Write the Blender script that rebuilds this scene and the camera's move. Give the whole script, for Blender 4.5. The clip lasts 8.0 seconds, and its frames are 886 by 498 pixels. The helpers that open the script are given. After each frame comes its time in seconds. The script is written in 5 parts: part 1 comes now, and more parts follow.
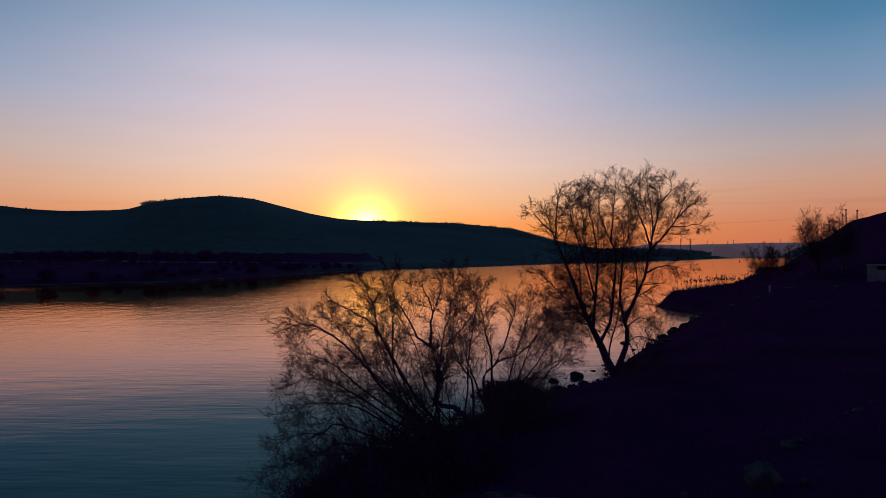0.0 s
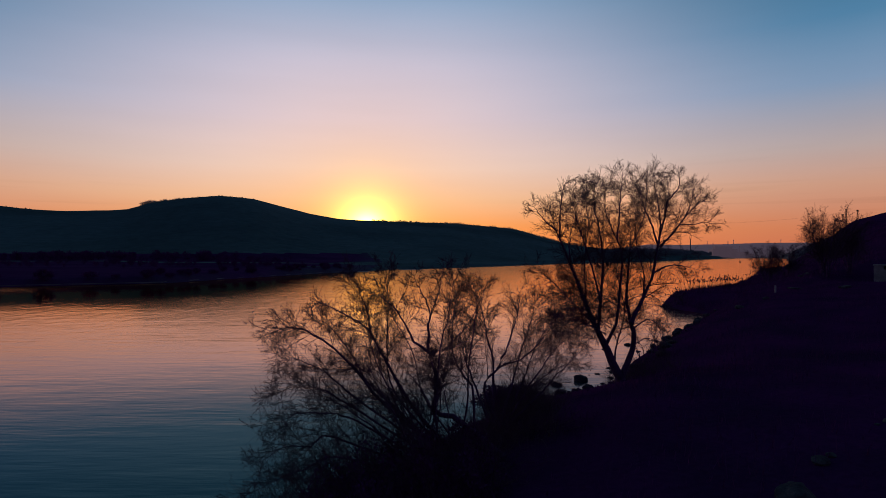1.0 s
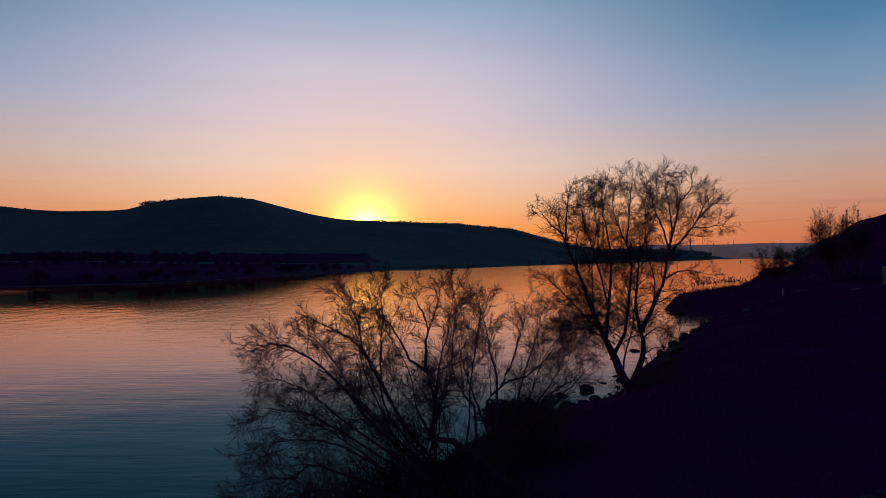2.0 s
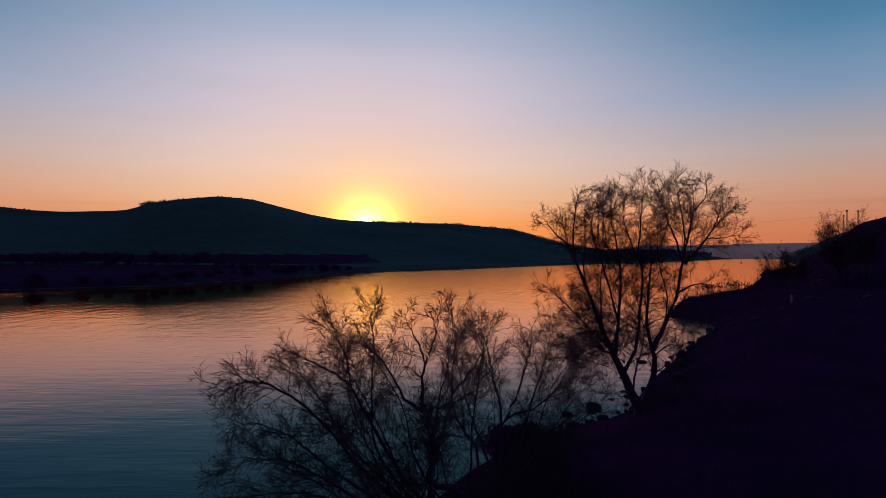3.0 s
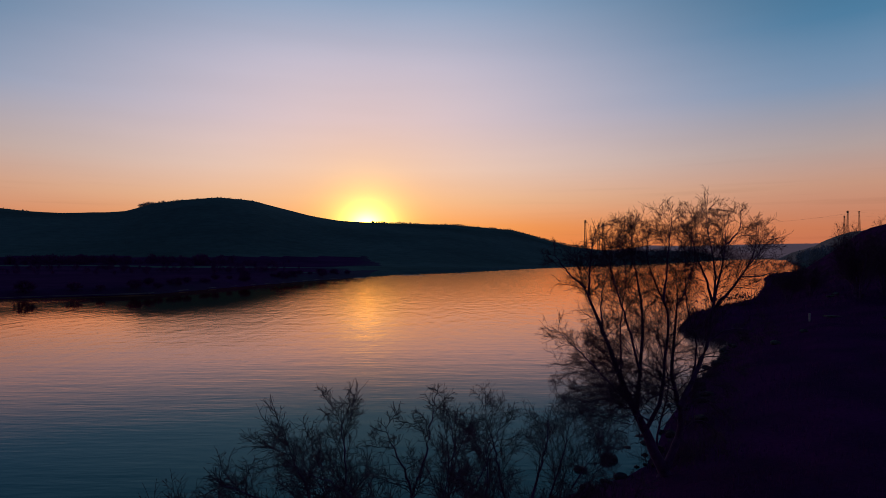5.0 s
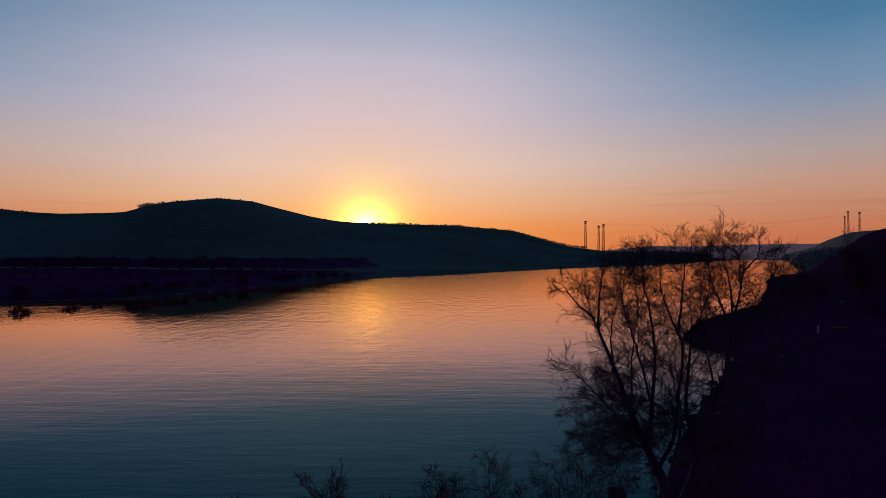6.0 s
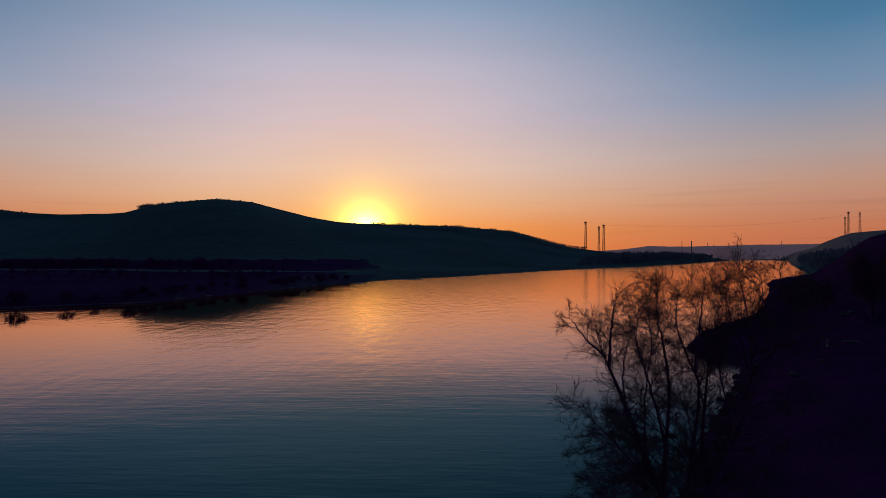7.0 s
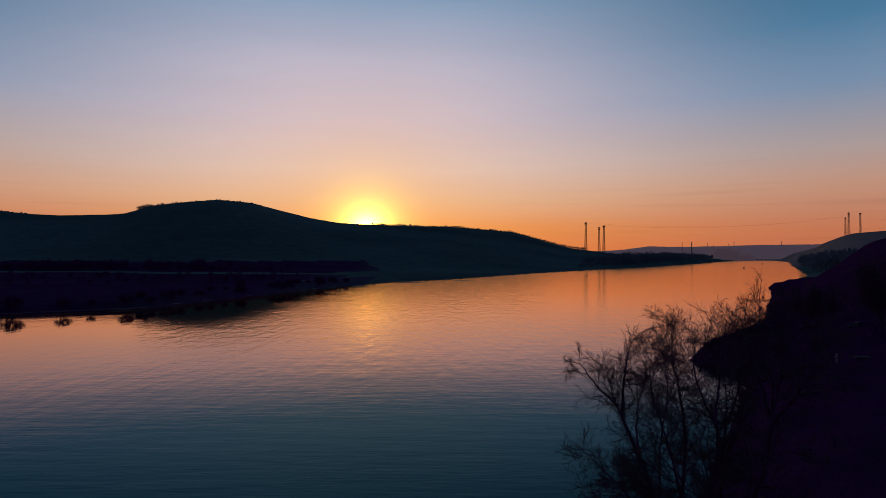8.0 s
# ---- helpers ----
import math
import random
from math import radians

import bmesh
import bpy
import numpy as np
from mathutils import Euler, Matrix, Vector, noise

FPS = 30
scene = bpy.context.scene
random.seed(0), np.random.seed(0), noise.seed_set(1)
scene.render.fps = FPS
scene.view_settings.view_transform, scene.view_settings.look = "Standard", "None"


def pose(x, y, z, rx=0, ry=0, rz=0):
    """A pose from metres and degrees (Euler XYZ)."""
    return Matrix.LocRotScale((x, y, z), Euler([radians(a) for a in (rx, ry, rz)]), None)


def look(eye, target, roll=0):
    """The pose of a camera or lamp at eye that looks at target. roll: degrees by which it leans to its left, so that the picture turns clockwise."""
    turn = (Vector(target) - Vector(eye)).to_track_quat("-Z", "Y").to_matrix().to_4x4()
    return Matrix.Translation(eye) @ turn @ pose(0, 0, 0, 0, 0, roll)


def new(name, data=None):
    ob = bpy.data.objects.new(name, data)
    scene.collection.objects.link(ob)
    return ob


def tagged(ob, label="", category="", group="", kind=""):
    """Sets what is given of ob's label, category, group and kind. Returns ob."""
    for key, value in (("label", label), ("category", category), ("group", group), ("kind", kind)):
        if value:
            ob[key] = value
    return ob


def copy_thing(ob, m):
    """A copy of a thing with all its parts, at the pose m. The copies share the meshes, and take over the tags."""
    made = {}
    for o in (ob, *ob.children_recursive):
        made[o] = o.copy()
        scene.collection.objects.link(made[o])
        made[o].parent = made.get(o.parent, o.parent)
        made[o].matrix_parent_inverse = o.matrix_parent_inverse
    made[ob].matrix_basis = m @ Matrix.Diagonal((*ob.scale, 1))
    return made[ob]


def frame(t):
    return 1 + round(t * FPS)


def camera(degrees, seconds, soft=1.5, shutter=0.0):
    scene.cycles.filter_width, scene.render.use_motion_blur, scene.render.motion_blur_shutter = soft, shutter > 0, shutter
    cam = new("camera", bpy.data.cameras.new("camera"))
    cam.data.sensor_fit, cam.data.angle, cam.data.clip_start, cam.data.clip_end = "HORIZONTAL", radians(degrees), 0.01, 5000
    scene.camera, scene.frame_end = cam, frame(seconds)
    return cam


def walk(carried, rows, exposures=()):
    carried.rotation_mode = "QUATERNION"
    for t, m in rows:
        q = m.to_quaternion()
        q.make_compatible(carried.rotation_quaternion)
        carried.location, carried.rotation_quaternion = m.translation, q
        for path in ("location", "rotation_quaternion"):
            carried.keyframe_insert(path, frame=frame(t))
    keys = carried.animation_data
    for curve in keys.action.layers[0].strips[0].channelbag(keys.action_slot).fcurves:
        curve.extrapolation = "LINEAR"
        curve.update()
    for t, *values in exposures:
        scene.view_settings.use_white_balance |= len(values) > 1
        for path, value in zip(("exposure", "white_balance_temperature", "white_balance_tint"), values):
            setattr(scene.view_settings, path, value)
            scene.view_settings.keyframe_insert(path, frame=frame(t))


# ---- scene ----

cam = camera(74.0, 8.0, soft=0.7)

# seconds, x, y, z, pitch
PATH = [
    (0.0, 0.000, 0.000, 5.500, 0.750), (0.5, 0.021, 0.410, 5.475, 0.758), (1.0, 0.035, 0.920, 5.458, 0.768),
    (1.5, 0.043, 1.480, 5.500, 0.777), (3.0, 0.076, 3.290, 6.050, 0.805), (3.5, 0.092, 3.910, 6.310, 0.815),
    (4.0, 0.118, 4.550, 6.605, 0.824), (4.5, 0.142, 5.160, 6.925, 0.833), (6.0, 0.195, 6.830, 8.035, 0.861),
    (6.5, 0.178, 7.310, 8.440, 0.871), (7.0, 0.169, 7.780, 8.870, 0.880), (7.5, 0.163, 8.270, 9.345, 0.889),
    (8.0, 0.157, 8.770, 9.830, 0.899),
]
walk(cam, [(t, pose(x, y, z, 90 + p, 0, 0)) for t, x, y, z, p in PATH],
     exposures=[(0.0, 0.0), (3.5, -0.03), (8.0, -0.20)])

# ---------------------------------------------------------------- sky and sun
SUN_AZ, SUN_EL = radians(-7.4), radians(2.7)
sun_dir = Vector((math.sin(SUN_AZ) * math.cos(SUN_EL), math.cos(SUN_AZ) * math.cos(SUN_EL), math.sin(SUN_EL)))

world = bpy.data.worlds.new("dusk_sky")
scene.world = world
world.use_nodes = True
wn, wl = world.node_tree.nodes, world.node_tree.links
wn.clear()


def lin(c):
    return tuple(((v / 255) / 12.92 if v <= 10 else ((v / 255 + 0.055) / 1.055) ** 2.4) for v in c) + (1.0,)


def wmath(op, a, b=None, clamp=False):
    n = wn.new("ShaderNodeMath")
    n.operation, n.use_clamp = op, clamp
    for i, v in enumerate((a, b)):
        if v is None:
            continue
        if isinstance(v, (int, float)):
            n.inputs[i].default_value = v
        else:
            wl.new(v, n.inputs[i])
    return n.outputs[0]


def wramp(fac, stops):
    n = wn.new("ShaderNodeValToRGB")
    n.color_ramp.interpolation = "LINEAR"
    el = n.color_ramp.elements
    el[0].position, el[0].color = stops[0][0], lin(stops[0][1])
    el[1].position, el[1].color = stops[-1][0], lin(stops[-1][1])
    for p, c in stops[1:-1]:
        el.new(p).color = lin(c)
    wl.new(fac, n.inputs[0])
    return n.outputs[0]


def wmix(fac, a, b, mode="MIX"):
    n = wn.new("ShaderNodeMix")
    n.data_type, n.blend_type = "RGBA", mode
    if isinstance(fac, (int, float)):
        n.inputs[0].default_value = fac
    else:
        wl.new(fac, n.inputs[0])
    for sock, v in ((n.inputs[6], a), (n.inputs[7], b)):
        if isinstance(v, tuple):
            sock.default_value = v
        else:
            wl.new(v, sock)
    return n.outputs[2]


tc = wn.new("ShaderNodeTexCoord")
sep = wn.new("ShaderNodeSeparateXYZ")
wl.new(tc.outputs["Generated"], sep.inputs[0])
elev = wmath("ARCSINE", sep.outputs[2])
efac = wmath("MULTIPLY", wmath("ABSOLUTE", elev), 2 / math.pi)      # 0 horizon, 1 zenith
flat = wmath("SQRT", wmath("MAXIMUM", wmath("SUBTRACT", 1.0, wmath("MULTIPLY", sep.outputs[2], sep.outputs[2])), 1e-4))
cosaz = wmath("DIVIDE", wmath("ADD", wmath("MULTIPLY", sep.outputs[0], math.sin(SUN_AZ)),
                              wmath("MULTIPLY", sep.outputs[1], math.cos(SUN_AZ))), flat)
daz = wmath("DIVIDE", wmath("ARCCOSINE", wmath("MINIMUM", wmath("MAXIMUM", cosaz, -1.0), 1.0)), math.pi)  # 0 sun, 1 opposite
D90 = 1 / 90.0
near = wramp(efac, [(0, (244, 128, 58)), (3 * D90, (247, 152, 82)), (5.5 * D90, (240, 186, 146)), (8.5 * D90, (236, 204, 190)),
                    (13 * D90, (217, 199, 208)), (18 * D90, (196, 191, 210)), (23.5 * D90, (144, 168, 198)), (27 * D90, (72, 122, 160)), (31 * D90, (46, 96, 134)), (38 * D90, (32, 74, 108)),
                    (55 * D90, (22, 52, 80)), (1, (20, 42, 68))])
side = wramp(efac, [(0, (198, 106, 76)), (2.5 * D90, (205, 123, 88)), (6 * D90, (201, 151, 128)), (9 * D90, (180, 162, 160)),
                    (14 * D90, (126, 150, 180)), (19 * D90, (78, 126, 162)), (25 * D90, (46, 101, 135)), (31 * D90, (40, 86, 116)),
                    (50 * D90, (22, 52, 80)), (1, (20, 42, 68))])
back = wramp(efac, [(0, (64, 54, 94)), (8 * D90, (74, 58, 102)), (20 * D90, (58, 60, 98)), (45 * D90, (34, 54, 84)), (1, (20, 42, 68))])
m1 = wn.new("ShaderNodeMapRange")
m1.interpolation_type = "SMOOTHSTEP"
m1.inputs[1].default_value, m1.inputs[2].default_value = 0.02, 43 / 180
wl.new(daz, m1.inputs[0])
m2 = wn.new("ShaderNodeMapRange")
m2.interpolation_type = "SMOOTHSTEP"
m2.inputs[1].default_value, m2.inputs[2].default_value = 45 / 180, 130 / 180
wl.new(daz, m2.inputs[0])
sky = wmix(m2.outputs[0], wmix(m1.outputs[0], near, side), back)
# glow round the set sun
dot = wn.new("ShaderNodeVectorMath")
dot.operation = "DOT_PRODUCT"
wl.new(tc.outputs["Generated"], dot.inputs[0])
dot.inputs[1].default_value = sun_dir
ang = wmath("ARCCOSINE", wmath("MINIMUM", dot.outputs["Value"], 1.0))


def glow(width, power):
    return wmath("POWER", math.e, wmath("MULTIPLY", wmath("POWER", wmath("DIVIDE", ang, radians(width)), power), -1.0))


core = wmath("MULTIPLY", glow(2.3, 1.4), 1.0)
halo = wmath("MULTIPLY", glow(9.0, 1.5), 1.0)
sky = wmix(wmath("MULTIPLY", halo, 0.42), sky, (1.15, 0.55, 0.15, 1))
sky = wmix(core, sky, (3.4, 2.4, 0.52, 1))
sky = wmix(glow(1.25, 2.0), sky, (18.0, 9.0, 1.0, 1), "ADD")
air = wn.new("ShaderNodeTexSky")
air.sky_type, air.sun_disc = "NISHITA", False
air.sun_elevation, air.sun_rotation = SUN_EL, SUN_AZ % (2 * math.pi)
sky = wmix(0.004, sky, air.outputs[0], "ADD")
haze = wn.new("ShaderNodeTexNoise")
mp = wn.new("ShaderNodeMapping")
mp.inputs["Scale"].default_value = (1.5, 1.5, 14)
wl.new(tc.outputs["Generated"], mp.inputs[0])
wl.new(mp.outputs[0], haze.inputs["Vector"])
haze.inputs["Scale"].default_value, haze.inputs["Detail"].default_value = 1.6, 6
wisp, wm = wn.new("ShaderNodeTexNoise"), wn.new("ShaderNodeMapping")
wm.inputs["Scale"].default_value = (2.2, 2.2, 70)
wl.new(tc.outputs["Generated"], wm.inputs[0])
wl.new(wm.outputs[0], wisp.inputs["Vector"])
wisp.inputs["Scale"].default_value, wisp.inputs["Detail"].default_value = 1.7, 4
lowsky = wmath("SUBTRACT", 1.0, wmath("MULTIPLY", efac, 9.0), True)
streak = wmath("MULTIPLY", wmath("MULTIPLY", wmath("SUBTRACT", wisp.outputs[0], 0.55, True), m1.outputs[0]), lowsky)
thin = wmath("SUBTRACT", wmath("ADD", wmath("MULTIPLY", haze.outputs[0], 0.10), 0.955), wmath("MULTIPLY", streak, 1.1))
veil = wn.new("ShaderNodeVectorMath")
veil.operation = "SCALE"
wl.new(sky, veil.inputs[0])
wl.new(thin, veil.inputs["Scale"])
sky = veil.outputs[0]
bg = wn.new("ShaderNodeBackground")
bg.inputs[1].default_value = 1.0
wl.new(sky, bg.inputs[0])
out = wn.new("ShaderNodeOutputWorld")
wl.new(bg.outputs[0], out.inputs[0])

sun = new("sun", bpy.data.lights.new("sun", "SUN"))
sun.data.energy, sun.data.angle, sun.data.color = 0.6, radians(0.5), (1.0, 0.55, 0.25)
sun.matrix_world = look(sun_dir * 100, (0, 0, 0))

# ---------------------------------------------------------------- materials


def material(name, base, rough=0.9, var=0.35, scale=3.0, fine=40.0, bump=0.4, second=None, metal=0.0, dist=0.03, spec=0.25):
    m = bpy.data.materials.new(name)
    m.use_nodes = True
    n, l = m.node_tree.nodes, m.node_tree.links
    b = n["Principled BSDF"]
    b.inputs["Roughness"].default_value, b.inputs["Metallic"].default_value = rough, metal
    b.inputs["Specular IOR Level"].default_value = spec
    geo = n.new("ShaderNodeNewGeometry")
    n1, n2 = n.new("ShaderNodeTexNoise"), n.new("ShaderNodeTexNoise")
    n1.inputs["Scale"].default_value, n2.inputs["Scale"].default_value = scale, fine
    n1.inputs["Detail"].default_value = n2.inputs["Detail"].default_value = 5
    l.new(geo.outputs["Position"], n1.inputs["Vector"])
    l.new(geo.outputs["Position"], n2.inputs["Vector"])
    mix = n.new("ShaderNodeMix")
    mix.data_type = "RGBA"
    second = second or tuple(c * (1 - var) for c in base)
    mix.inputs[6].default_value, mix.inputs[7].default_value = (*base, 1), (*second, 1)
    r = n.new("ShaderNodeValToRGB")
    r.color_ramp.elements[0].position, r.color_ramp.elements[1].position = 0.35, 0.68
    l.new(n1.outputs[0], r.inputs[0])
    l.new(r.outputs[0], mix.inputs[0])
    mul = n.new("ShaderNodeMix")
    mul.data_type, mul.blend_type = "RGBA", "MULTIPLY"
    mul.inputs[0].default_value = 0.5
    l.new(mix.outputs[2], mul.inputs[6])
    l.new(n2.outputs[0], mul.inputs[7])
    l.new(mul.outputs[2], b.inputs["Base Color"])
    bm_ = n.new("ShaderNodeBump")
    bm_.inputs["Strength"].default_value, bm_.inputs["Distance"].default_value = bump, dist
    l.new(n2.outputs[0], bm_.inputs["Height"])
    l.new(bm_.outputs[0], b.inputs["Normal"])
    return m


M_BARK = material("bark", (0.15, 0.06, 0.18), 0.95, 0.5, 4.0, 60.0, 0.6, dist=0.01)
M_TWIG = material("twig", (0.120, 0.058, 0.105), 0.9, 0.4, 2.0, 30.0, 0.1)
M_SOIL = material("bank_soil", (0.100, 0.018, 0.108), 1.0, 0.5, 0.35, 7.0, 0.8, second=(0.055, 0.018, 0.070), dist=0.08, spec=0.0)
M_PLAIN = material("winter_meadow", (0.110, 0.035, 0.125), 1.0, 0.5, 0.03, 0.4, 0.6, second=(0.055, 0.018, 0.075), dist=0.5, spec=0.0)
# teal of the distance haze is put into this base colour
M_HILL = material("hazed_hill", (0.135, 0.215, 0.205), 1.0, 0.4, 0.006, 0.12, 0.8, dist=3.0, spec=0.0)
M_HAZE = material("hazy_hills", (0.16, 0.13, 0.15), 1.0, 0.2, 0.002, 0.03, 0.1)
pn, pl = M_PLAIN.node_tree.nodes, M_PLAIN.node_tree.links
pb = pn["Principled BSDF"]
dark_grass = pb.inputs["Base Color"].links[0].from_socket
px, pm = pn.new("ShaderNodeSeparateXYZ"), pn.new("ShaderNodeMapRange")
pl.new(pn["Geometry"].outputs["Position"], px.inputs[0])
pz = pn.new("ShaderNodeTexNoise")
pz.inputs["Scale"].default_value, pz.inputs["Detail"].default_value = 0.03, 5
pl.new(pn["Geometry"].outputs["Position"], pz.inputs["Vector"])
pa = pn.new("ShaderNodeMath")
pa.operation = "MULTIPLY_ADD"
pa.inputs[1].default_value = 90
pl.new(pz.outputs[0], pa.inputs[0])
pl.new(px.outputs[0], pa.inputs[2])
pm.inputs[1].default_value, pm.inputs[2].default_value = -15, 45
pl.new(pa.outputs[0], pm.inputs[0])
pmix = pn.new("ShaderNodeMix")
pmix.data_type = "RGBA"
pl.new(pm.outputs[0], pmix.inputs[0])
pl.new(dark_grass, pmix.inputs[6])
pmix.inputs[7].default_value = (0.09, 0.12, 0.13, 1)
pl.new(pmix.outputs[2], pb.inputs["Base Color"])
# haze over the far right slope and chimneys, painted as bluish emission
M_FAR_HAZE = material("far_haze_glow", (0.16, 0.15, 0.17), 1.0, 0.3, 0.004, 0.06, 0.4, dist=2.0, spec=0.0)
dm = M_FAR_HAZE.node_tree.nodes["Principled BSDF"]
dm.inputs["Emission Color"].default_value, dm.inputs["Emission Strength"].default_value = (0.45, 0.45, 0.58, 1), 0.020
# airlight over the far hills, halls and masts, painted as violet emission
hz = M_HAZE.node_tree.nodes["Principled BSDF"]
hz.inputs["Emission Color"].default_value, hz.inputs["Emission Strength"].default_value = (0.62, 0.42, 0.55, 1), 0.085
# pale colour in place of the sky's gleam on strips of water
M_GLEAM = material("pale_gleam", (0.42, 0.37, 0.30), 0.8, 0.3, 0.8, 12.0, 0.3)
M_MUD = material("river_mud", (0.20, 0.18, 0.20), 0.8, 0.4, 0.4, 9.0, 0.3)
M_ROCK = material("rock", (0.11, 0.12, 0.125), 0.95, 0.5, 3.2, 24.0, 0.9, second=(0.03, 0.025, 0.035), dist=0.04, spec=0.1)
M_WET = material("wet_rock", (0.05, 0.035, 0.06), 0.8, 0.5, 3.2, 24.0, 0.9, second=(0.025, 0.018, 0.035), dist=0.04, spec=0.15)
M_GRASS = material("dry_grass", (0.10, 0.075, 0.045), 0.9, 0.4, 1.5, 30.0, 0.1)
M_LEAF = material("dark_scrub", (0.16, 0.042, 0.18), 1.0, 0.4, 0.5, 8.0, 0.2, spec=0.0)
# paler and bluer than near scrub: haze mixed into the colour
M_WOODS = material("hazed_woods", (0.27, 0.33, 0.36), 1.0, 0.4, 0.05, 0.8, 0.3, spec=0.0)
M_STEEL = material("dull_steel", (0.10, 0.10, 0.10), 0.6, 0.4, 2.0, 20.0, 0.1, metal=0.5)
M_CONC = material("pale_concrete", (0.34, 0.36, 0.34), 0.85, 0.35, 1.5, 26.0, 0.4, dist=0.01)
M_PAINT = material("white_paint", (0.45, 0.45, 0.45), 0.7, 0.25, 6.0, 40.0, 0.2)


def water_material():
    """River water: a dim teal body under a gloss whose tint paints its reflections."""
    m = bpy.data.materials.new("river_water")
    m.use_nodes = True
    n, l = m.node_tree.nodes, m.node_tree.links
    n.remove(n["Principled BSDF"])
    geo = n.new("ShaderNodeNewGeometry")

    def wave(sx, sy, detail, rot):
        mp = n.new("ShaderNodeMapping")
        mp.inputs["Scale"].default_value = (sx, sy, 1)
        mp.inputs["Rotation"].default_value = (0, 0, radians(rot))
        l.new(geo.outputs["Position"], mp.inputs[0])
        t = n.new("ShaderNodeTexNoise")
        t.inputs["Scale"].default_value, t.inputs["Detail"].default_value = 1.0, detail
        l.new(mp.outputs[0], t.inputs["Vector"])
        return t.outputs[0]

    # a breeze ruffles the open reach; the water under the far plain and by the bank lies calmer
    pos = n.new("ShaderNodeSeparateXYZ")
    l.new(geo.outputs["Position"], pos.inputs[0])
    drift = wave(0.02, 0.05, 4, 10)

    def fade(sock, a, b, amount):
        ad = n.new("ShaderNodeMath")
        ad.operation = "MULTIPLY_ADD"
        ad.inputs[1].default_value = amount
        l.new(drift, ad.inputs[0])
        l.new(sock, ad.inputs[2])
        mr = n.new("ShaderNodeMapRange")
        mr.interpolation_type = "SMOOTHSTEP"
        mr.inputs[1].default_value, mr.inputs[2].default_value = a + amount * 0.5, b + amount * 0.5
        l.new(ad.outputs[0], mr.inputs[0])
        return mr.outputs[0]

    breeze = n.new("ShaderNodeMath")
    breeze.operation = "MAXIMUM"
    lee = n.new("ShaderNodeMath")
    lee.operation = "MULTIPLY_ADD"
    lee.inputs[1].default_value = 0.55
    l.new(fade(pos.outputs[0], -58, -76, 14), lee.inputs[0])
    l.new(fade(pos.outputs[0], -42, -20, 20), lee.inputs[2])
    l.new(lee.outputs[0], breeze.inputs[0])
    l.new(fade(pos.outputs[1], 76, 48, 16), breeze.inputs[1])
    ruffle = n.new("ShaderNodeMapRange")
    ruffle.inputs[3].default_value, ruffle.inputs[4].default_value = 0.3, 1.2
    l.new(breeze.outputs[0], ruffle.inputs[0])
    sheen = n.new("ShaderNodeMapRange")
    sheen.inputs[3].default_value, sheen.inputs[4].default_value = 0.030, 0.125
    l.new(breeze.outputs[0], sheen.inputs[0])

    gust = n.new("ShaderNodeMath")
    gust.operation = "MULTIPLY"
    l.new(fade(pos.outputs[1], 30, 85, 30), gust.inputs[0])
    l.new(ruffle.outputs[0], gust.inputs[1])
    chop = gust.outputs[0]
    prev = None
    for sx, sy, det, rot, dist in ((0.75, 0.26, 4, 5, 0.055), (0.22, 1.15, 3, 8, 0.012), (0.06, 0.20, 2, -6, 0.018), (0.7, 3.6, 3, 3, 0.0047), (0.42, 0.60, 2, 30, 0.009)):
        bp = n.new("ShaderNodeBump")
        bp.inputs["Strength"].default_value, bp.inputs["Distance"].default_value = 1.0, dist
        hm = n.new("ShaderNodeMath")
        hm.operation = "MULTIPLY"
        l.new(wave(sx, sy, det, rot), hm.inputs[0])
        l.new(chop if prev is None else ruffle.outputs[0], hm.inputs[1])
        l.new(hm.outputs[0], bp.inputs["Height"])
        if prev:
            l.new(prev, bp.inputs["Normal"])
        prev = bp.outputs[0]
    body = n.new("ShaderNodeBsdfDiffuse")
    body.inputs[0].default_value = (0.005, 0.024, 0.034, 1)
    gloss = n.new("ShaderNodeBsdfGlossy")
    l.new(sheen.outputs[0], gloss.inputs["Roughness"])
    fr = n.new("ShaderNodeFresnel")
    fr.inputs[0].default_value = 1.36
    # reflection colour painted into the gloss: teal seen steeply, orange at grazing angles
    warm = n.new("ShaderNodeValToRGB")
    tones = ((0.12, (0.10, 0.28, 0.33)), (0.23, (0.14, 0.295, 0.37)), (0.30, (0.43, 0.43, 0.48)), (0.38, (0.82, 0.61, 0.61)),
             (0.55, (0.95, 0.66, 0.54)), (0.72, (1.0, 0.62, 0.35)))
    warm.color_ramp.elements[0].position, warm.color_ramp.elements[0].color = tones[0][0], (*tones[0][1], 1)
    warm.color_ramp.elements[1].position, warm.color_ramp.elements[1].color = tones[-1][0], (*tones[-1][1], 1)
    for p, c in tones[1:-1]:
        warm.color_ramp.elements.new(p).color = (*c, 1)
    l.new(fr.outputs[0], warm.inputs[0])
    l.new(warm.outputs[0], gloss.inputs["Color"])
    lift = n.new("ShaderNodeMath")
    lift.operation, lift.use_clamp = "MULTIPLY", True
    lift.inputs[1].default_value = 1.5
    l.new(fr.outputs[0], lift.inputs[0])
    mix = n.new("ShaderNodeMixShader")
    for sh in (gloss, fr):
        l.new(prev, sh.inputs["Normal"])
    l.new(lift.outputs[0], mix.inputs[0])
    l.new(body.outputs[0], mix.inputs[1])
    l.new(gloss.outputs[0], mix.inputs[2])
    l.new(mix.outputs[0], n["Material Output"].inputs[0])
    return m


M_WATER = water_material()

# ---------------------------------------------------------------- mesh helpers


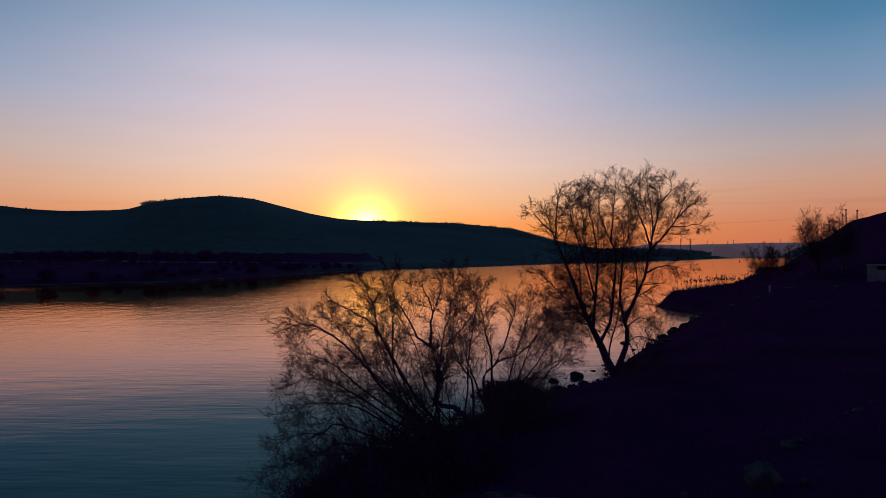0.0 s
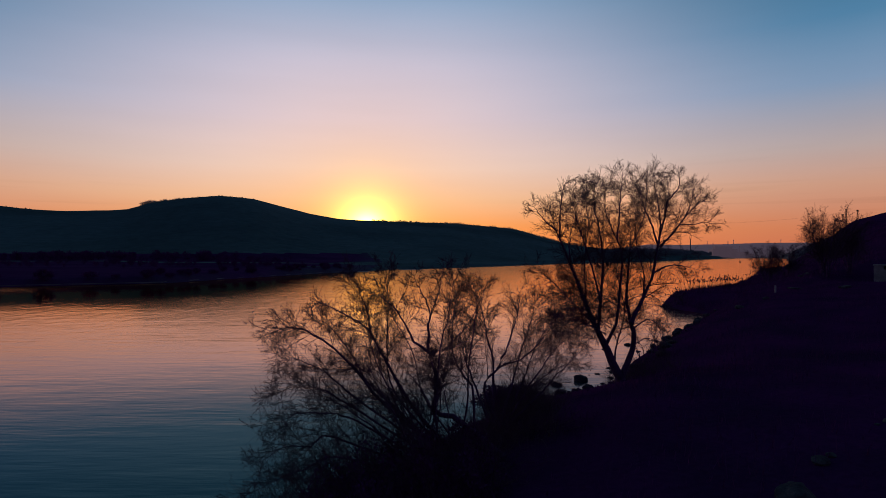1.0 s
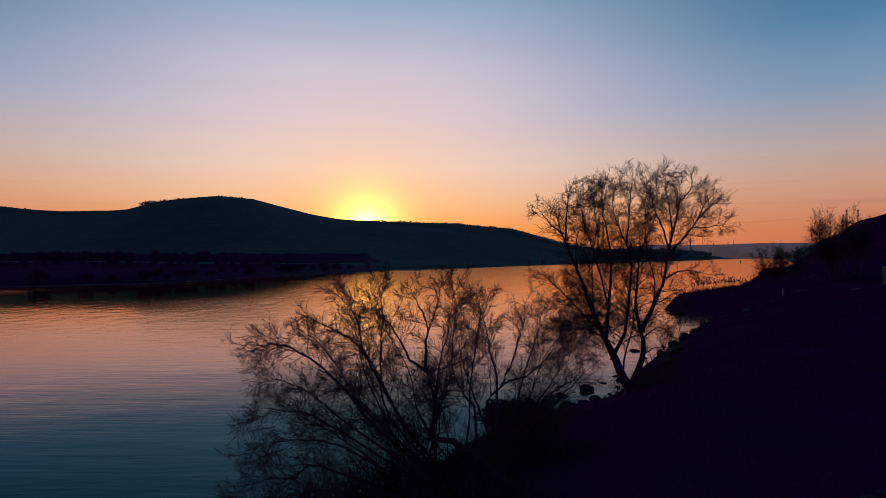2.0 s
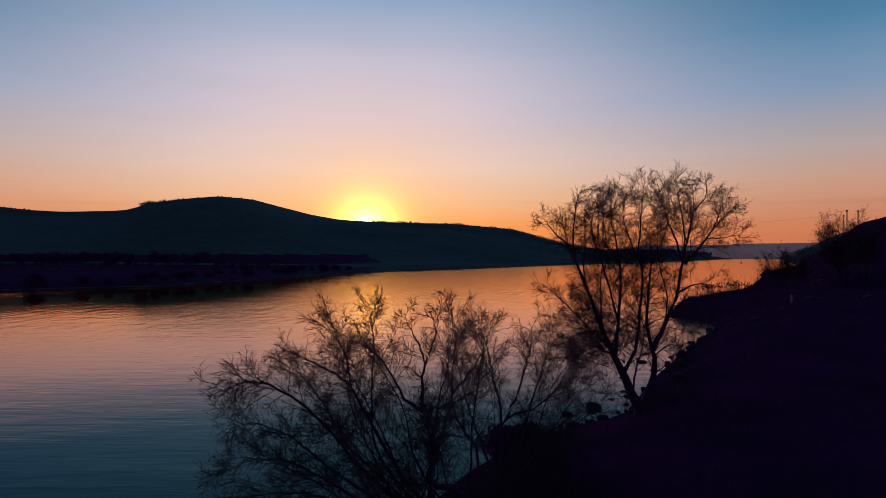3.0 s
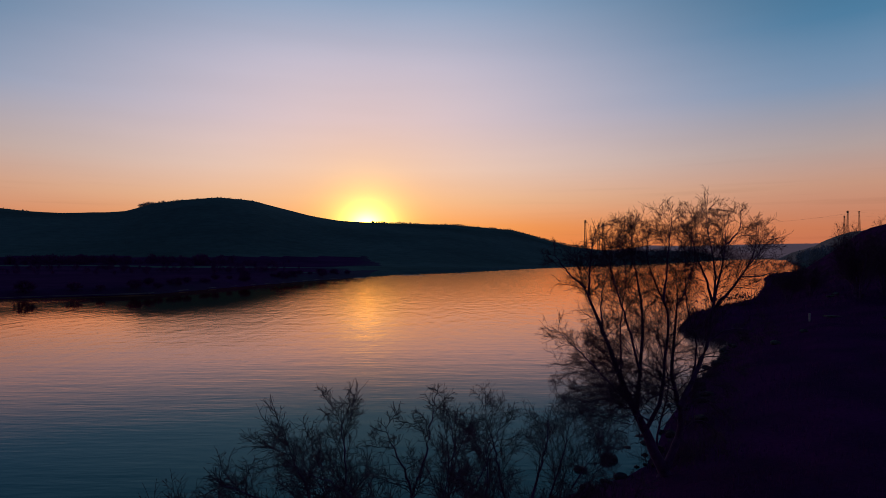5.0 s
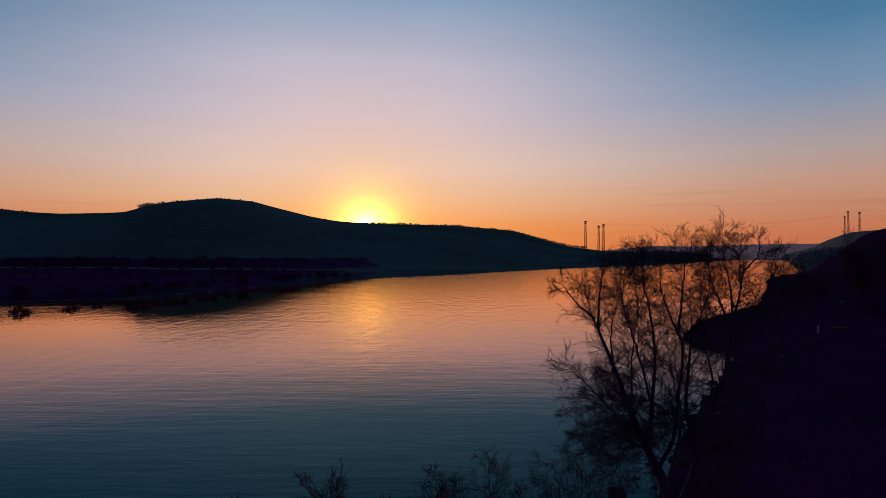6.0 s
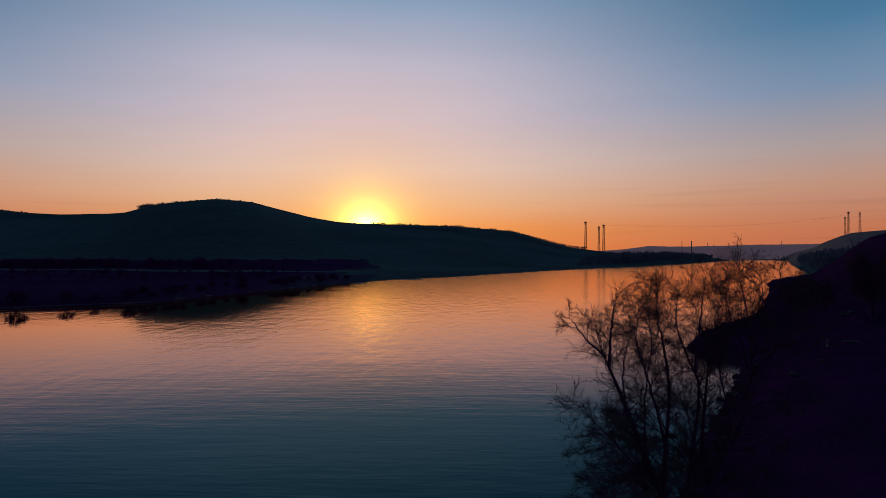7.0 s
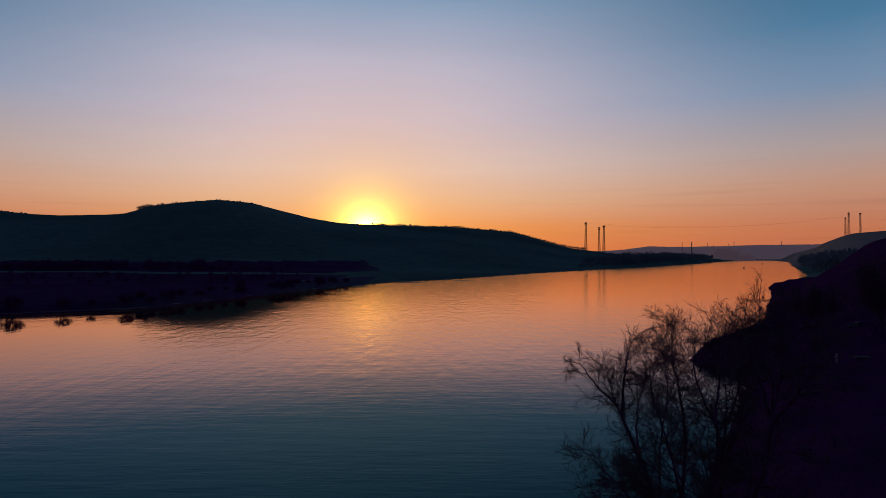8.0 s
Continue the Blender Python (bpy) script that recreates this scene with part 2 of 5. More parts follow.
def raw(name, verts, faces, mat, parent=None, label="", smooth=False):
    me = bpy.data.meshes.new(name)
    if isinstance(faces, np.ndarray):
        verts = np.asarray(verts, np.float32)
        n, k = faces.shape
        me.vertices.add(len(verts))
        me.vertices.foreach_set("co", verts.ravel())
        me.loops.add(n * k)
        me.loops.foreach_set("vertex_index", faces.astype(np.int32).ravel())
        me.polygons.add(n)
        me.polygons.foreach_set("loop_start", np.arange(0, n * k, k, dtype=np.int32))
        me.update(calc_edges=True)
    else:
        me.from_pydata([tuple(v) for v in verts], [], faces)
    me.materials.append(mat)
    if smooth:
        me.polygons.foreach_set("use_smooth", [True] * len(me.polygons))
    me.update()
    ob = new(name, me)
    if parent:
        ob.parent = parent
    if label:
        ob["label"] = label
    return ob


def part(name, bm, mat, parent=None, label="", smooth=False):
    me = bpy.data.meshes.new(name)
    bm.to_mesh(me)
    bm.free()
    me.materials.append(mat)
    if smooth:
        me.polygons.foreach_set("use_smooth", [True] * len(me.polygons))
    ob = new(name, me)
    if parent:
        ob.parent = parent
    if label:
        ob["label"] = label
    return ob


def empty(name, place=(0, 0, 0)):
    ob = new(name)
    ob.location = place
    return ob


def tubes(paths, radii, sides):
    """Tubes along many paths at once. paths: (n, k, 3), radii: (n, k)."""
    paths, radii = np.asarray(paths, float), np.asarray(radii, float)
    n, k = paths.shape[:2]
    d = np.gradient(paths, axis=1)
    d /= np.linalg.norm(d, axis=2, keepdims=True) + 1e-9
    ref = np.where(np.abs(d[:, :, 2:3]) > 0.9, np.array([1.0, 0, 0]), np.array([0, 0, 1.0]))
    u = np.cross(d, ref)
    u /= np.linalg.norm(u, axis=2, keepdims=True) + 1e-9
    v = np.cross(d, u)
    a = np.arange(sides) * 2 * math.pi / sides
    ring = u[:, :, None] * np.cos(a)[None, None, :, None] + v[:, :, None] * np.sin(a)[None, None, :, None]
    verts = (paths[:, :, None] + ring * radii[:, :, None, None]).reshape(-1, 3)
    i, j, s = np.meshgrid(np.arange(n), np.arange(k - 1), np.arange(sides), indexing="ij")
    s2 = (s + 1) % sides
    at = lambda jj, ss: (i * k + jj) * sides + ss
    faces = np.stack([at(j, s), at(j, s2), at(j + 1, s2), at(j + 1, s)], -1).reshape(-1, 4)
    return verts, faces


def joined(chunks):
    vs, fs, o = [], [], 0
    for v, f in chunks:
        vs.append(v)
        fs.append(f + o)
        o += len(v)
    return np.concatenate(vs), np.concatenate(fs)


# ---------------------------------------------------------------- the lie of the land
RIGHT_BANK = np.array([(-14, -60), (-9, -20), (-5.5, 0), (-3.5, 9), (-1.5, 15), (0.7, 19.8), (2.7, 22.8), (5.0, 24.6), (6.3, 25.4), (7.3, 26.5), (8.6, 28.9), (9.9, 31.6), (13.0, 36.8),
                       (16.4, 42.3), (20, 48), (23.5, 54), (25, 57), (24.9, 60), (23.9, 65.5), (27, 70), (35.5, 80), (43.5, 90), (50, 100), (61.5, 120), (67, 130), (76, 145),
                       (85, 160), (112, 210), (195, 320), (470, 800), (880, 1500), (1290, 2300), (1500, 2600)], float)
LEFT_BANK = np.array([(-700, -260), (-300, -40), (-150, 60), (-81, 107), (-58, 123), (-53, 146), (-41, 190), (-32, 219), (-20, 254), (4, 284),
                      (67, 406), (126, 502), (204, 620), (349, 882), (700, 1500), (1000, 2100), (1300, 2600)], float)


def offset_from(line, x, y, land_right):
    """Distance from a bank line, positive on land."""
    best, sign = np.full(x.shape, 1e9), np.ones(x.shape)
    for (ax, ay), (bx, by) in zip(line[:-1], line[1:]):
        ex, ey = bx - ax, by - ay
        L2 = ex * ex + ey * ey
        t = np.clip(((x - ax) * ex + (y - ay) * ey) / L2, 0, 1)
        dx, dy = x - (ax + t * ex), y - (ay + t * ey)
        d = np.hypot(dx, dy)
        side = np.sign(ey * dx - ex * dy)
        hit = d < best - 1e-9
        best, sign = np.where(hit, d, best), np.where(hit, side, sign)
    return best * sign * (1 if land_right else -1)


def smooth01(a, b, v):
    t = np.clip((v - a) / (b - a), 0, 1)
    return t * t * (3 - 2 * t)


def wobble(x, y, scale, seed):
    """Cheap smooth noise in -1..1."""
    r = np.random.RandomState(seed)
    z = 0
    for o in range(5):
        for _ in range(3):
            a, p = r.uniform(0, 2 * math.pi, 2)
            k = scale * (1.7 ** o) * r.uniform(0.8, 1.25)
            z = z + np.sin((x * math.cos(a) + y * math.sin(a)) * k + p) * 0.58 ** o
    return z / 4.5


# skyline of the far bank: bearing x / y, rise over distance, distance of the ridge
SKY_B = np.array([-0.95, -0.754, -0.725, -0.64, -0.55, -0.516, -0.505, -0.45, -0.38, -0.321, -0.274, -0.225, -0.178, -0.13, -0.08,
                  0.02, 0.07, 0.118, 0.14, 0.178, 0.215, 0.235, 0.30, 0.36, 0.42, 0.47])
SKY_E = np.array([0.078, 0.084, 0.080, 0.0745, 0.0765, 0.0805, 0.0875, 0.0950, 0.1000, 0.0940, 0.0815, 0.0695, 0.0615, 0.0585, 0.0565,
                  0.0535, 0.0495, 0.0455, 0.040, 0.0295, 0.0205, 0.0185, 0.0100, 0.0060, 0.004, 0.001])
SKY_R = np.array([800, 800, 800, 800, 800, 800, 800, 820, 850, 880, 920, 950, 980, 1010, 1050,
                  1150, 1220, 1280, 1280, 1250, 1150, 1000, 1050, 1150, 1350, 2000], float)


def land(x, y):
    """Height of the ground, and whether it belongs to the far bank."""
    x, y = np.asarray(x, float), np.asarray(y, float)
    sr, sl = offset_from(RIGHT_BANK, x, y, True), offset_from(LEFT_BANK, x, y, False)
    # near bank: a low terrace, a bluff and a hill behind it
    steep = smooth01(56, 64, y)
    zr = np.where(sr < 0, np.maximum(sr * 0.35, -2.5), 0)
    late = smooth01(30, 46, y)
    low = np.interp(sr, [0, 1, 3, 6, 12, 40], [0, 0.32, 1.0, 1.8, 2.35, 2.9]) * (1 - late) + np.interp(sr, [0, 1, 3, 6, 12, 40], [0, 0.6, 1.6, 2.5, 2.9, 3.2]) * late
    terr = low * (1 - steep) + \
        np.interp(sr, [0, 1.2, 4, 10, 30], [0, 1.55, 1.65, 1.7, 2.9]) * steep
    zr = np.where(sr > 0, terr, zr)
    hill = np.interp(sr - np.interp(y, [0, 60, 135], [4.07, 3.75, 2.45]), [2, 7, 12, 18, 25, 60, 200], [0, 3.17, 6.06, 10.17, 11.7, 12.3, 21.8])
    hill *= np.interp(y, [47, 60, 85, 100, 115, 135, 160], [0.12, 0.28, 0.60, 0.77, 0.945, 1.12, 1.10])
    hill *= smooth01(36, 50, y) * (1 - 0.86 * smooth01(150, 200, y)) * (1 - smooth01(300, 800, y))
    hill = np.where(y < 0, hill, np.maximum(hill, smooth01(36, 110, sr) * 7 * smooth01(30, 70, y)))
    br = np.clip(x / np.maximum(y, 60), 0.5, 1.4)
    rise = np.interp(br, [0.5, 0.56, 0.6, 0.65, 0.688, 0.754, 1.0, 1.4], [2, 10, 25, 38, 49, 55, 66, 70]) * smooth01(640, 1200, y) * smooth01(6, 60, sr)
    zr = zr + np.where(sr > 0, hill + rise, 0)
    # level yard before the hut
    zr = np.where(sr > 8, np.minimum(zr, 2.95 + np.maximum(np.hypot(x - 41.5, y - 54.5) - 5.0, 0) * 0.3), zr)
    zr = zr + np.where(sr > 0.3, 0.10 * wobble(x, y, 1.1, 3) + 0.25 * wobble(x, y, 0.25, 5) * smooth01(2, 12, sr), 0)
    # far bank: a flat flood plain, then the long hill
    b = np.clip(x / np.maximum(y, 60), -0.95, 0.47)
    e, r = np.interp(b, SKY_B, SKY_E), np.interp(b, SKY_B, SKY_R)
    top = 5.5 + e * r
    plain = np.interp(sl, [0, 1.5, 6, 60, 250], [0, 1.1, 1.6, 2.4, 4.0])
    start = np.minimum(np.where(b < 0, 330, 330 + 900 * b), r - 250)
    zl = plain + (top - plain) * smooth01(start, r, y) ** 0.85
    zl = np.where(y > r, np.maximum(top - (y - r) * 0.05, 3), zl)
    zl = np.where(sl > 0, zl + 0.5 * wobble(x, y, 0.05, 9) * smooth01(5, 60, sl), np.maximum(sl * 0.2, -2.5))
    z = np.where(sr > sl, zr, zl)
    # the valley's end
    return np.where(y > 2350, np.maximum(z, smooth01(2350, 2600, y) * 3 - 0.5), z)


def axis(lo, hi, step, a, b, grow):
    mid = list(np.arange(lo, hi + 1e-6, step))
    p, s = hi, step
    while p < b:
        s *= grow
        p += s
        mid.append(p)
    p, s = lo, step
    while p > a:
        s *= grow
        p -= s
        mid.insert(0, p)
    return np.array(mid)


def grid_sheet(name, xs, ys, zfun, mat):
    X, Y = np.meshgrid(xs, ys)
    Z = zfun(X, Y)
    nx, ny = len(xs), len(ys)
    i, j = np.meshgrid(np.arange(nx - 1), np.arange(ny - 1))
    a = (j * nx + i).ravel()
    faces = np.stack([a, a + 1, a + 1 + nx, a + nx], -1)
    return raw(name, np.stack([X.ravel(), Y.ravel(), Z.ravel()], -1), faces, mat, smooth=True)


ground = grid_sheet("ground", axis(-8, 60, 0.6, -4500, 4500, 1.035), axis(-6, 90, 0.6, -1500, 4700, 1.028), land, M_SOIL)
tagged(ground, "dark river bank with flood plain and wooded hills beyond", "ground", kind="structure")
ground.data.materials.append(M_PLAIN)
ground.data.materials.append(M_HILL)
ground.data.materials.append(M_FAR_HAZE)
cen = np.zeros(len(ground.data.polygons) * 3)
ground.data.polygons.foreach_get("center", cen)
cen = cen.reshape(-1, 3)
faraway = (offset_from(LEFT_BANK, cen[:, 0], cen[:, 1], False) > -4)
shore = faraway & (offset_from(LEFT_BANK, cen[:, 0], cen[:, 1], False) < 16) & (cen[:, 0] < -28)
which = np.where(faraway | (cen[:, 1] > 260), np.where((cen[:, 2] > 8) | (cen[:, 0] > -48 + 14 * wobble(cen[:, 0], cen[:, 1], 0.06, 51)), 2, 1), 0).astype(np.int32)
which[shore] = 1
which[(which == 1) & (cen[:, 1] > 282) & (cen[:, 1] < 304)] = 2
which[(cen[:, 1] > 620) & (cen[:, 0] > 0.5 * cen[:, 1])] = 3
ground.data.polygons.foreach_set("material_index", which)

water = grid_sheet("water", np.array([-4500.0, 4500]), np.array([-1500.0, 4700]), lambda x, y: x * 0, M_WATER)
tagged(water, "calm rippled river reflecting the sunset sky", "river", kind="structure")


def ground_z(x, y):
    return float(land(np.array([x]), np.array([y]))[0])


# hills that close the valley, far behind all else, their haze a faint emission
bx = np.linspace(-300, 4300, 240)
hb = np.interp(bx / 4300, [0, 0.24, 0.27, 0.31, 0.35, 0.42, 0.47, 0.53, 0.6, 0.7, 1.0], [20, 60, 62, 75, 97, 92, 98, 106, 110, 116, 120]) \
    + 1.6 * wobble(bx, bx * 0, 0.02, 31) + 1.1 * wobble(bx, bx * 0, 0.11, 32)
vs, fs = [], []
for i, (x, h) in enumerate(zip(bx, hb)):
    for k, (dy, f_) in enumerate(((-700, 0.0), (-420, 0.3), (-160, 0.75), (0, 1.0), (300, 0.8))):
        vs.append((x * (4300 + dy) / 4300, 4300 + dy, -1 + (h + 1) * f_))
for i in range(len(bx) - 1):
    for k in range(4):
        a = i * 5 + k
        fs.append((a, a + 5, a + 6, a + 1))
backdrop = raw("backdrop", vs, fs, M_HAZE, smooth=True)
tagged(backdrop, "hazy violet hills at the end of the valley", "hills", kind="structure")

# ---------------------------------------------------------------- bare trees


def bend(p0, d, length, k, rng, lift, wander):
    """A wandering path of k points."""
    pts, p, step = [p0], p0.copy(), length / (k - 1)
    jit = rng.normal(0, wander, (k - 1, 3))
    jit[:, 2] += lift
    for q in jit:
        d = d + q
        d = d / math.sqrt(d[0] * d[0] + d[1] * d[1] + d[2] * d[2])
        p = p + d * step
        pts.append(p)
    return np.array(pts)


def smooth_path(pts, k):
    """k points on a smooth curve through the given ones."""
    pts = np.asarray(pts, float)
    t = np.linspace(0, len(pts) - 1, k)
    i = np.clip(t.astype(int), 0, len(pts) - 2)
    u = (t - i)[:, None]
    p0, p1, p2, p3 = pts[np.clip(i - 1, 0, None)], pts[i], pts[i + 1], pts[np.clip(i + 2, None, len(pts) - 1)]
    return 0.5 * (2 * p1 + (p2 - p0) * u + (2 * p0 - 5 * p1 + 4 * p2 - p3) * u ** 2 + (3 * p1 - p0 - 3 * p2 + p3) * u ** 3)


def unit(v):
    return v / (np.linalg.norm(v, axis=-1, keepdims=True) + 1e-9)


def shoots(paths, rads, per, lo, length, spread, rng, lift, k, wander=0.14, ratio=0.55, tip=0.003, short=0.45, droop=0.0, slim=0.017):
    """per shoots off each of n paths (n, m, 3), length: metres, one for all or one a path. Returns (n * per, k, 3) and radii."""
    n, m = rads.shape
    f = np.minimum(lo + (1 - lo) * (np.arange(per)[None] + rng.uniform(0, 1, (n, per))) / per, 0.995)
    g = f * (m - 1)
    i = np.minimum(g.astype(int), m - 2)
    u = (g - i)[..., None]
    row = np.arange(n)[:, None]
    p = (paths[row, i] * (1 - u) + paths[row, i + 1] * u).reshape(-1, 3)
    d = unit(paths[row, i + 1] - paths[row, i]).reshape(-1, 3)
    r0 = np.maximum((rads[row, i] * (1 - u[..., 0]) + rads[row, i + 1] * u[..., 0]).ravel() * ratio, tip * 1.15)
    q = unit(np.cross(d, rng.normal(0, 1, d.shape)))
    a = np.radians(rng.uniform(*spread, len(d)))[:, None]
    d = d * np.cos(a) + q * np.sin(a)
    L = (np.broadcast_to(np.asarray(length, float).reshape(-1, 1), (n, per)) * (1 - short * f)).ravel() * rng.uniform(0.55, 1.25, len(d))
    r0 = np.maximum(np.minimum(r0, L * slim), tip * 1.1)
    up = np.zeros((len(d), 3))
    up[:, 2] = lift - droop * (1 - f.ravel())
    pts = [p]
    for _ in range(k - 1):
        d = unit(d + up + rng.normal(0, wander, d.shape))
        p = p + d * (L / (k - 1))[:, None]
        pts.append(p)
    t = np.linspace(0, 1, k)
    return np.stack(pts, 1), r0[:, None] * (1 - t) + tip * t


def lengths(paths):
    return np.linalg.norm(np.diff(paths, axis=1), axis=2).sum(1)


def stem(r0, r1, lo, *pts):
    """A limb through pts, its radii at foot and tip, and the share of it that bears no shoots."""
    return pts, r0, r1, lo


def bare_tree(name, base, stems, label, seed, every=0.30, branch=1.1, shoot=(9, 0.55), twig=(7, 0.5), lift=0.06, droop=0.0, tip=0.0026,
              low=0.2, group="", category="tree", sides=7, gnarl=0.13, thin=0.40, spread=(22, 52), buds=0.0, joints=2, trim=1):
    """A leafless tree: limbs, branches every so many metres along them, shoots on the branches (count, share of the branch's
    length), twigs on the shoots. Branches shorten towards the limbs' ends, so that each limb ends in a rounded head."""
    rng = np.random.RandomState(seed)
    root = empty(name, base)
    base = np.array(base, float)
    b1p, b1r, b2p, b2r = [], [], [], []
    for i, (pts, r0, r1, lo) in enumerate(stems):
        k = 20
        path = smooth_path(np.array(pts, float), k + trim)[:k]
        path[1:] += rng.normal(0, 0.010, (k - 1, 3))
        rads = r0 + (r1 * 0.7 - r0) * np.linspace(0, 1, k) ** 0.55
        rads[-5:] *= np.linspace(0.9, 0.3, 5)
        L = lengths(path[None])[0]
        v, f = tubes(np.array([path - base]), np.array([rads]), sides)
        raw("trunk" if i == 0 else "limb", v, f, M_BARK, root, smooth=True)
        reach = branch * min(1.0, 0.5 + 0.16 * L)
        count = max(4, int(L * (1 - max(lo, low)) / every * min(1.0, 0.25 + r0 * 14)))
        p, r = shoots(path[None], rads[None], count, max(lo, low), reach, spread, rng, lift, 8, gnarl, thin, tip * 1.5, 0.5, droop)
        b1p.append(p)
        b1r.append(r)
        p, r = shoots(path[None], rads[None], max(3, count // 2), max(lo, low, 0.4), reach * 0.5, (20, 60), rng, lift, 5, gnarl, 0.3, tip, 0.3, droop)
        b2p.append(p)
        b2r.append(r)
    b1p, b1r = np.concatenate(b1p), np.concatenate(b1r)
    p, r = shoots(b1p, b1r, shoot[0], 0.2, lengths(b1p) * shoot[1], (24, 64), rng, lift * 0.8, 5, gnarl, 0.62, tip, 0.35)
    b2p, b2r = np.concatenate(b2p + [p]), np.concatenate(b2r + [r])
    b3p, b3r = shoots(b2p, b2r, twig[0], 0.12, np.maximum(lengths(b2p) * twig[1], 0.10), (22, 70), rng, lift * 0.5, joints, gnarl * 0.9, 0.7, tip * 0.8, 0.3)
    v, f = joined([tubes(b1p - base, b1r, 4), tubes(b2p - base, b2r, 3), tubes(b3p - base, b3r, 3)])
    raw("crown", v, f, M_TWIG, root, "fine leafless reddish twigs")
    if buds:
        pick = rng.uniform(0, 1, len(b3p)) < buds
        e, d = b3p[pick, -1] - base, unit(b3p[pick, -1] - b3p[pick, -2])
        s_ = unit(np.cross(d, rng.normal(0, 1, d.shape)))
        o_ = np.cross(d, s_)
        L = rng.uniform(0.018, 0.042, (len(e), 1))
        v = np.stack([e - d * L * 0.2, e + d * L * 0.4 + s_ * L * 0.28, e + d * L, e + d * L * 0.4 - s_ * L * 0.28, e + d * L * 0.45 + o_ * L * 0.2], 1).reshape(-1, 3)
        at = np.arange(len(e))[:, None] * 5
        f = np.concatenate([at + np.array(c_)[None] for c_ in ((0, 1, 4), (1, 2, 4), (2, 3, 4), (3, 0, 4))])
        raw("withered_leaves", v, f, M_TWIG, root, "last small curled brown leaves")["kind"] = "stuff"
    return tagged(root, label, category, group)


# big many-stemmed willow at the water's edge
willow = []
willow.append(stem(0.22, 0.02, 0.3, (7.04, 23.90, 0.43), (6.39, 23.66, 1.86), (5.94, 23.41, 2.65), (5.43, 23.17, 3.66), (5.00, 22.93, 4.71), (4.39, 22.69, 6.05), (4.02, 22.44, 6.91), (3.76, 22.20, 7.91)))
willow.append(stem(0.16, 0.02, 0.35, (6.84, 23.90, 0.43), (7.33, 23.84, 1.67), (7.44, 23.77, 2.45), (7.29, 23.71, 2.92), (7.12, 23.65, 3.85), (7.17, 23.59, 4.85), (7.23, 23.52, 5.92), (7.17, 23.46, 7.06), (7.12, 23.40, 8.04)))
willow.append(stem(0.11, 0.016, 0.22, (6.96, 22.60, 3.04), (7.34, 22.77, 3.69), (7.83, 22.93, 4.64), (8.15, 23.10, 5.91), (8.49, 23.27, 7.04), (8.67, 23.43, 8.12), (8.59, 23.60, 8.99)))
willow.append(stem(0.085, 0.015, 0.2, (5.94, 23.40, 2.69), (6.05, 23.37, 3.94), (6.13, 23.33, 5.31), (5.99, 23.30, 6.52), (5.81, 23.27, 7.27), (5.76, 23.23, 7.95), (5.83, 23.20, 8.70)))
willow.append(stem(0.085, 0.015, 0.2, (6.22, 23.65, 1.86), (6.62, 23.40, 2.88), (6.72, 23.15, 4.26), (6.74, 22.90, 5.46), (6.46, 22.65, 6.12), (6.01, 22.40, 6.98), (5.87, 22.15, 7.76), (5.98, 21.90, 8.44)))
willow.append(stem(0.045, 0.012, 0.1, (6.38, 22.30, 6.07), (6.39, 22.10, 6.96), (6.40, 21.90, 7.87), (6.43, 21.70, 8.77)))
willow.append(stem(0.055, 0.013, 0.15, (5.95, 23.00, 3.82), (5.50, 22.55, 5.17), (5.03, 22.10, 6.25), (4.68, 21.65, 7.07), (4.49, 21.20, 7.69)))
willow.append(stem(0.05, 0.012, 0.1, (4.32, 22.50, 6.19), (4.29, 22.27, 6.98), (4.32, 22.03, 7.67), (4.33, 21.80, 8.15)))
willow.append(stem(0.045, 0.011, 0.1, (4.25, 22.50, 6.41), (3.86, 22.60, 6.74), (3.51, 22.70, 7.19), (3.31, 22.80, 7.49)))
willow.append(stem(0.06, 0.012, 0.15, (5.65, 23.00, 3.00), (5.09, 23.15, 3.58), (4.48, 23.30, 4.25), (3.94, 23.45, 4.77), (3.42, 23.60, 5.30)))
willow.append(stem(0.05, 0.01, 0.1, (5.46, 23.00, 2.92), (5.01, 23.30, 3.06), (4.46, 23.60, 2.92), (3.86, 23.90, 3.06)))
willow.append(stem(0.045, 0.009, 0.1, (5.64, 23.10, 2.84), (5.18, 22.73, 2.96), (4.73, 22.37, 2.71), (4.44, 22.00, 2.26)))
willow.append(stem(0.05, 0.012, 0.12, (8.22, 23.30, 5.95), (7.89, 23.10, 6.73), (7.56, 22.90, 7.32), (7.34, 22.70, 8.04), (7.31, 22.50, 8.64)))
willow.append(stem(0.05, 0.012, 0.1, (8.24, 23.30, 5.91), (8.41, 23.55, 6.76), (8.40, 23.80, 7.62), (8.37, 24.05, 8.35), (8.50, 24.30, 9.01)))
willow.append(stem(0.06, 0.012, 0.12, (8.26, 23.20, 5.83), (8.82, 23.30, 6.40), (9.28, 23.40, 6.98), (9.59, 23.50, 7.59), (9.73, 23.60, 8.49)))
willow.append(stem(0.03, 0.008, 0.1, (9.05, 23.30, 6.71), (9.69, 23.47, 6.71), (10.22, 23.63, 6.80), (10.64, 23.80, 6.58)))
willow.append(stem(0.035, 0.009, 0.1, (9.28, 23.40, 6.98), (9.77, 23.67, 7.38), (10.19, 23.93, 7.71), (10.51, 24.20, 7.90)))
willow.append(stem(0.04, 0.011, 0.15, (7.16, 23.30, 5.76), (7.57, 23.62, 6.45), (7.95, 23.95, 7.09), (8.10, 24.28, 7.75), (8.29, 24.60, 8.42)))
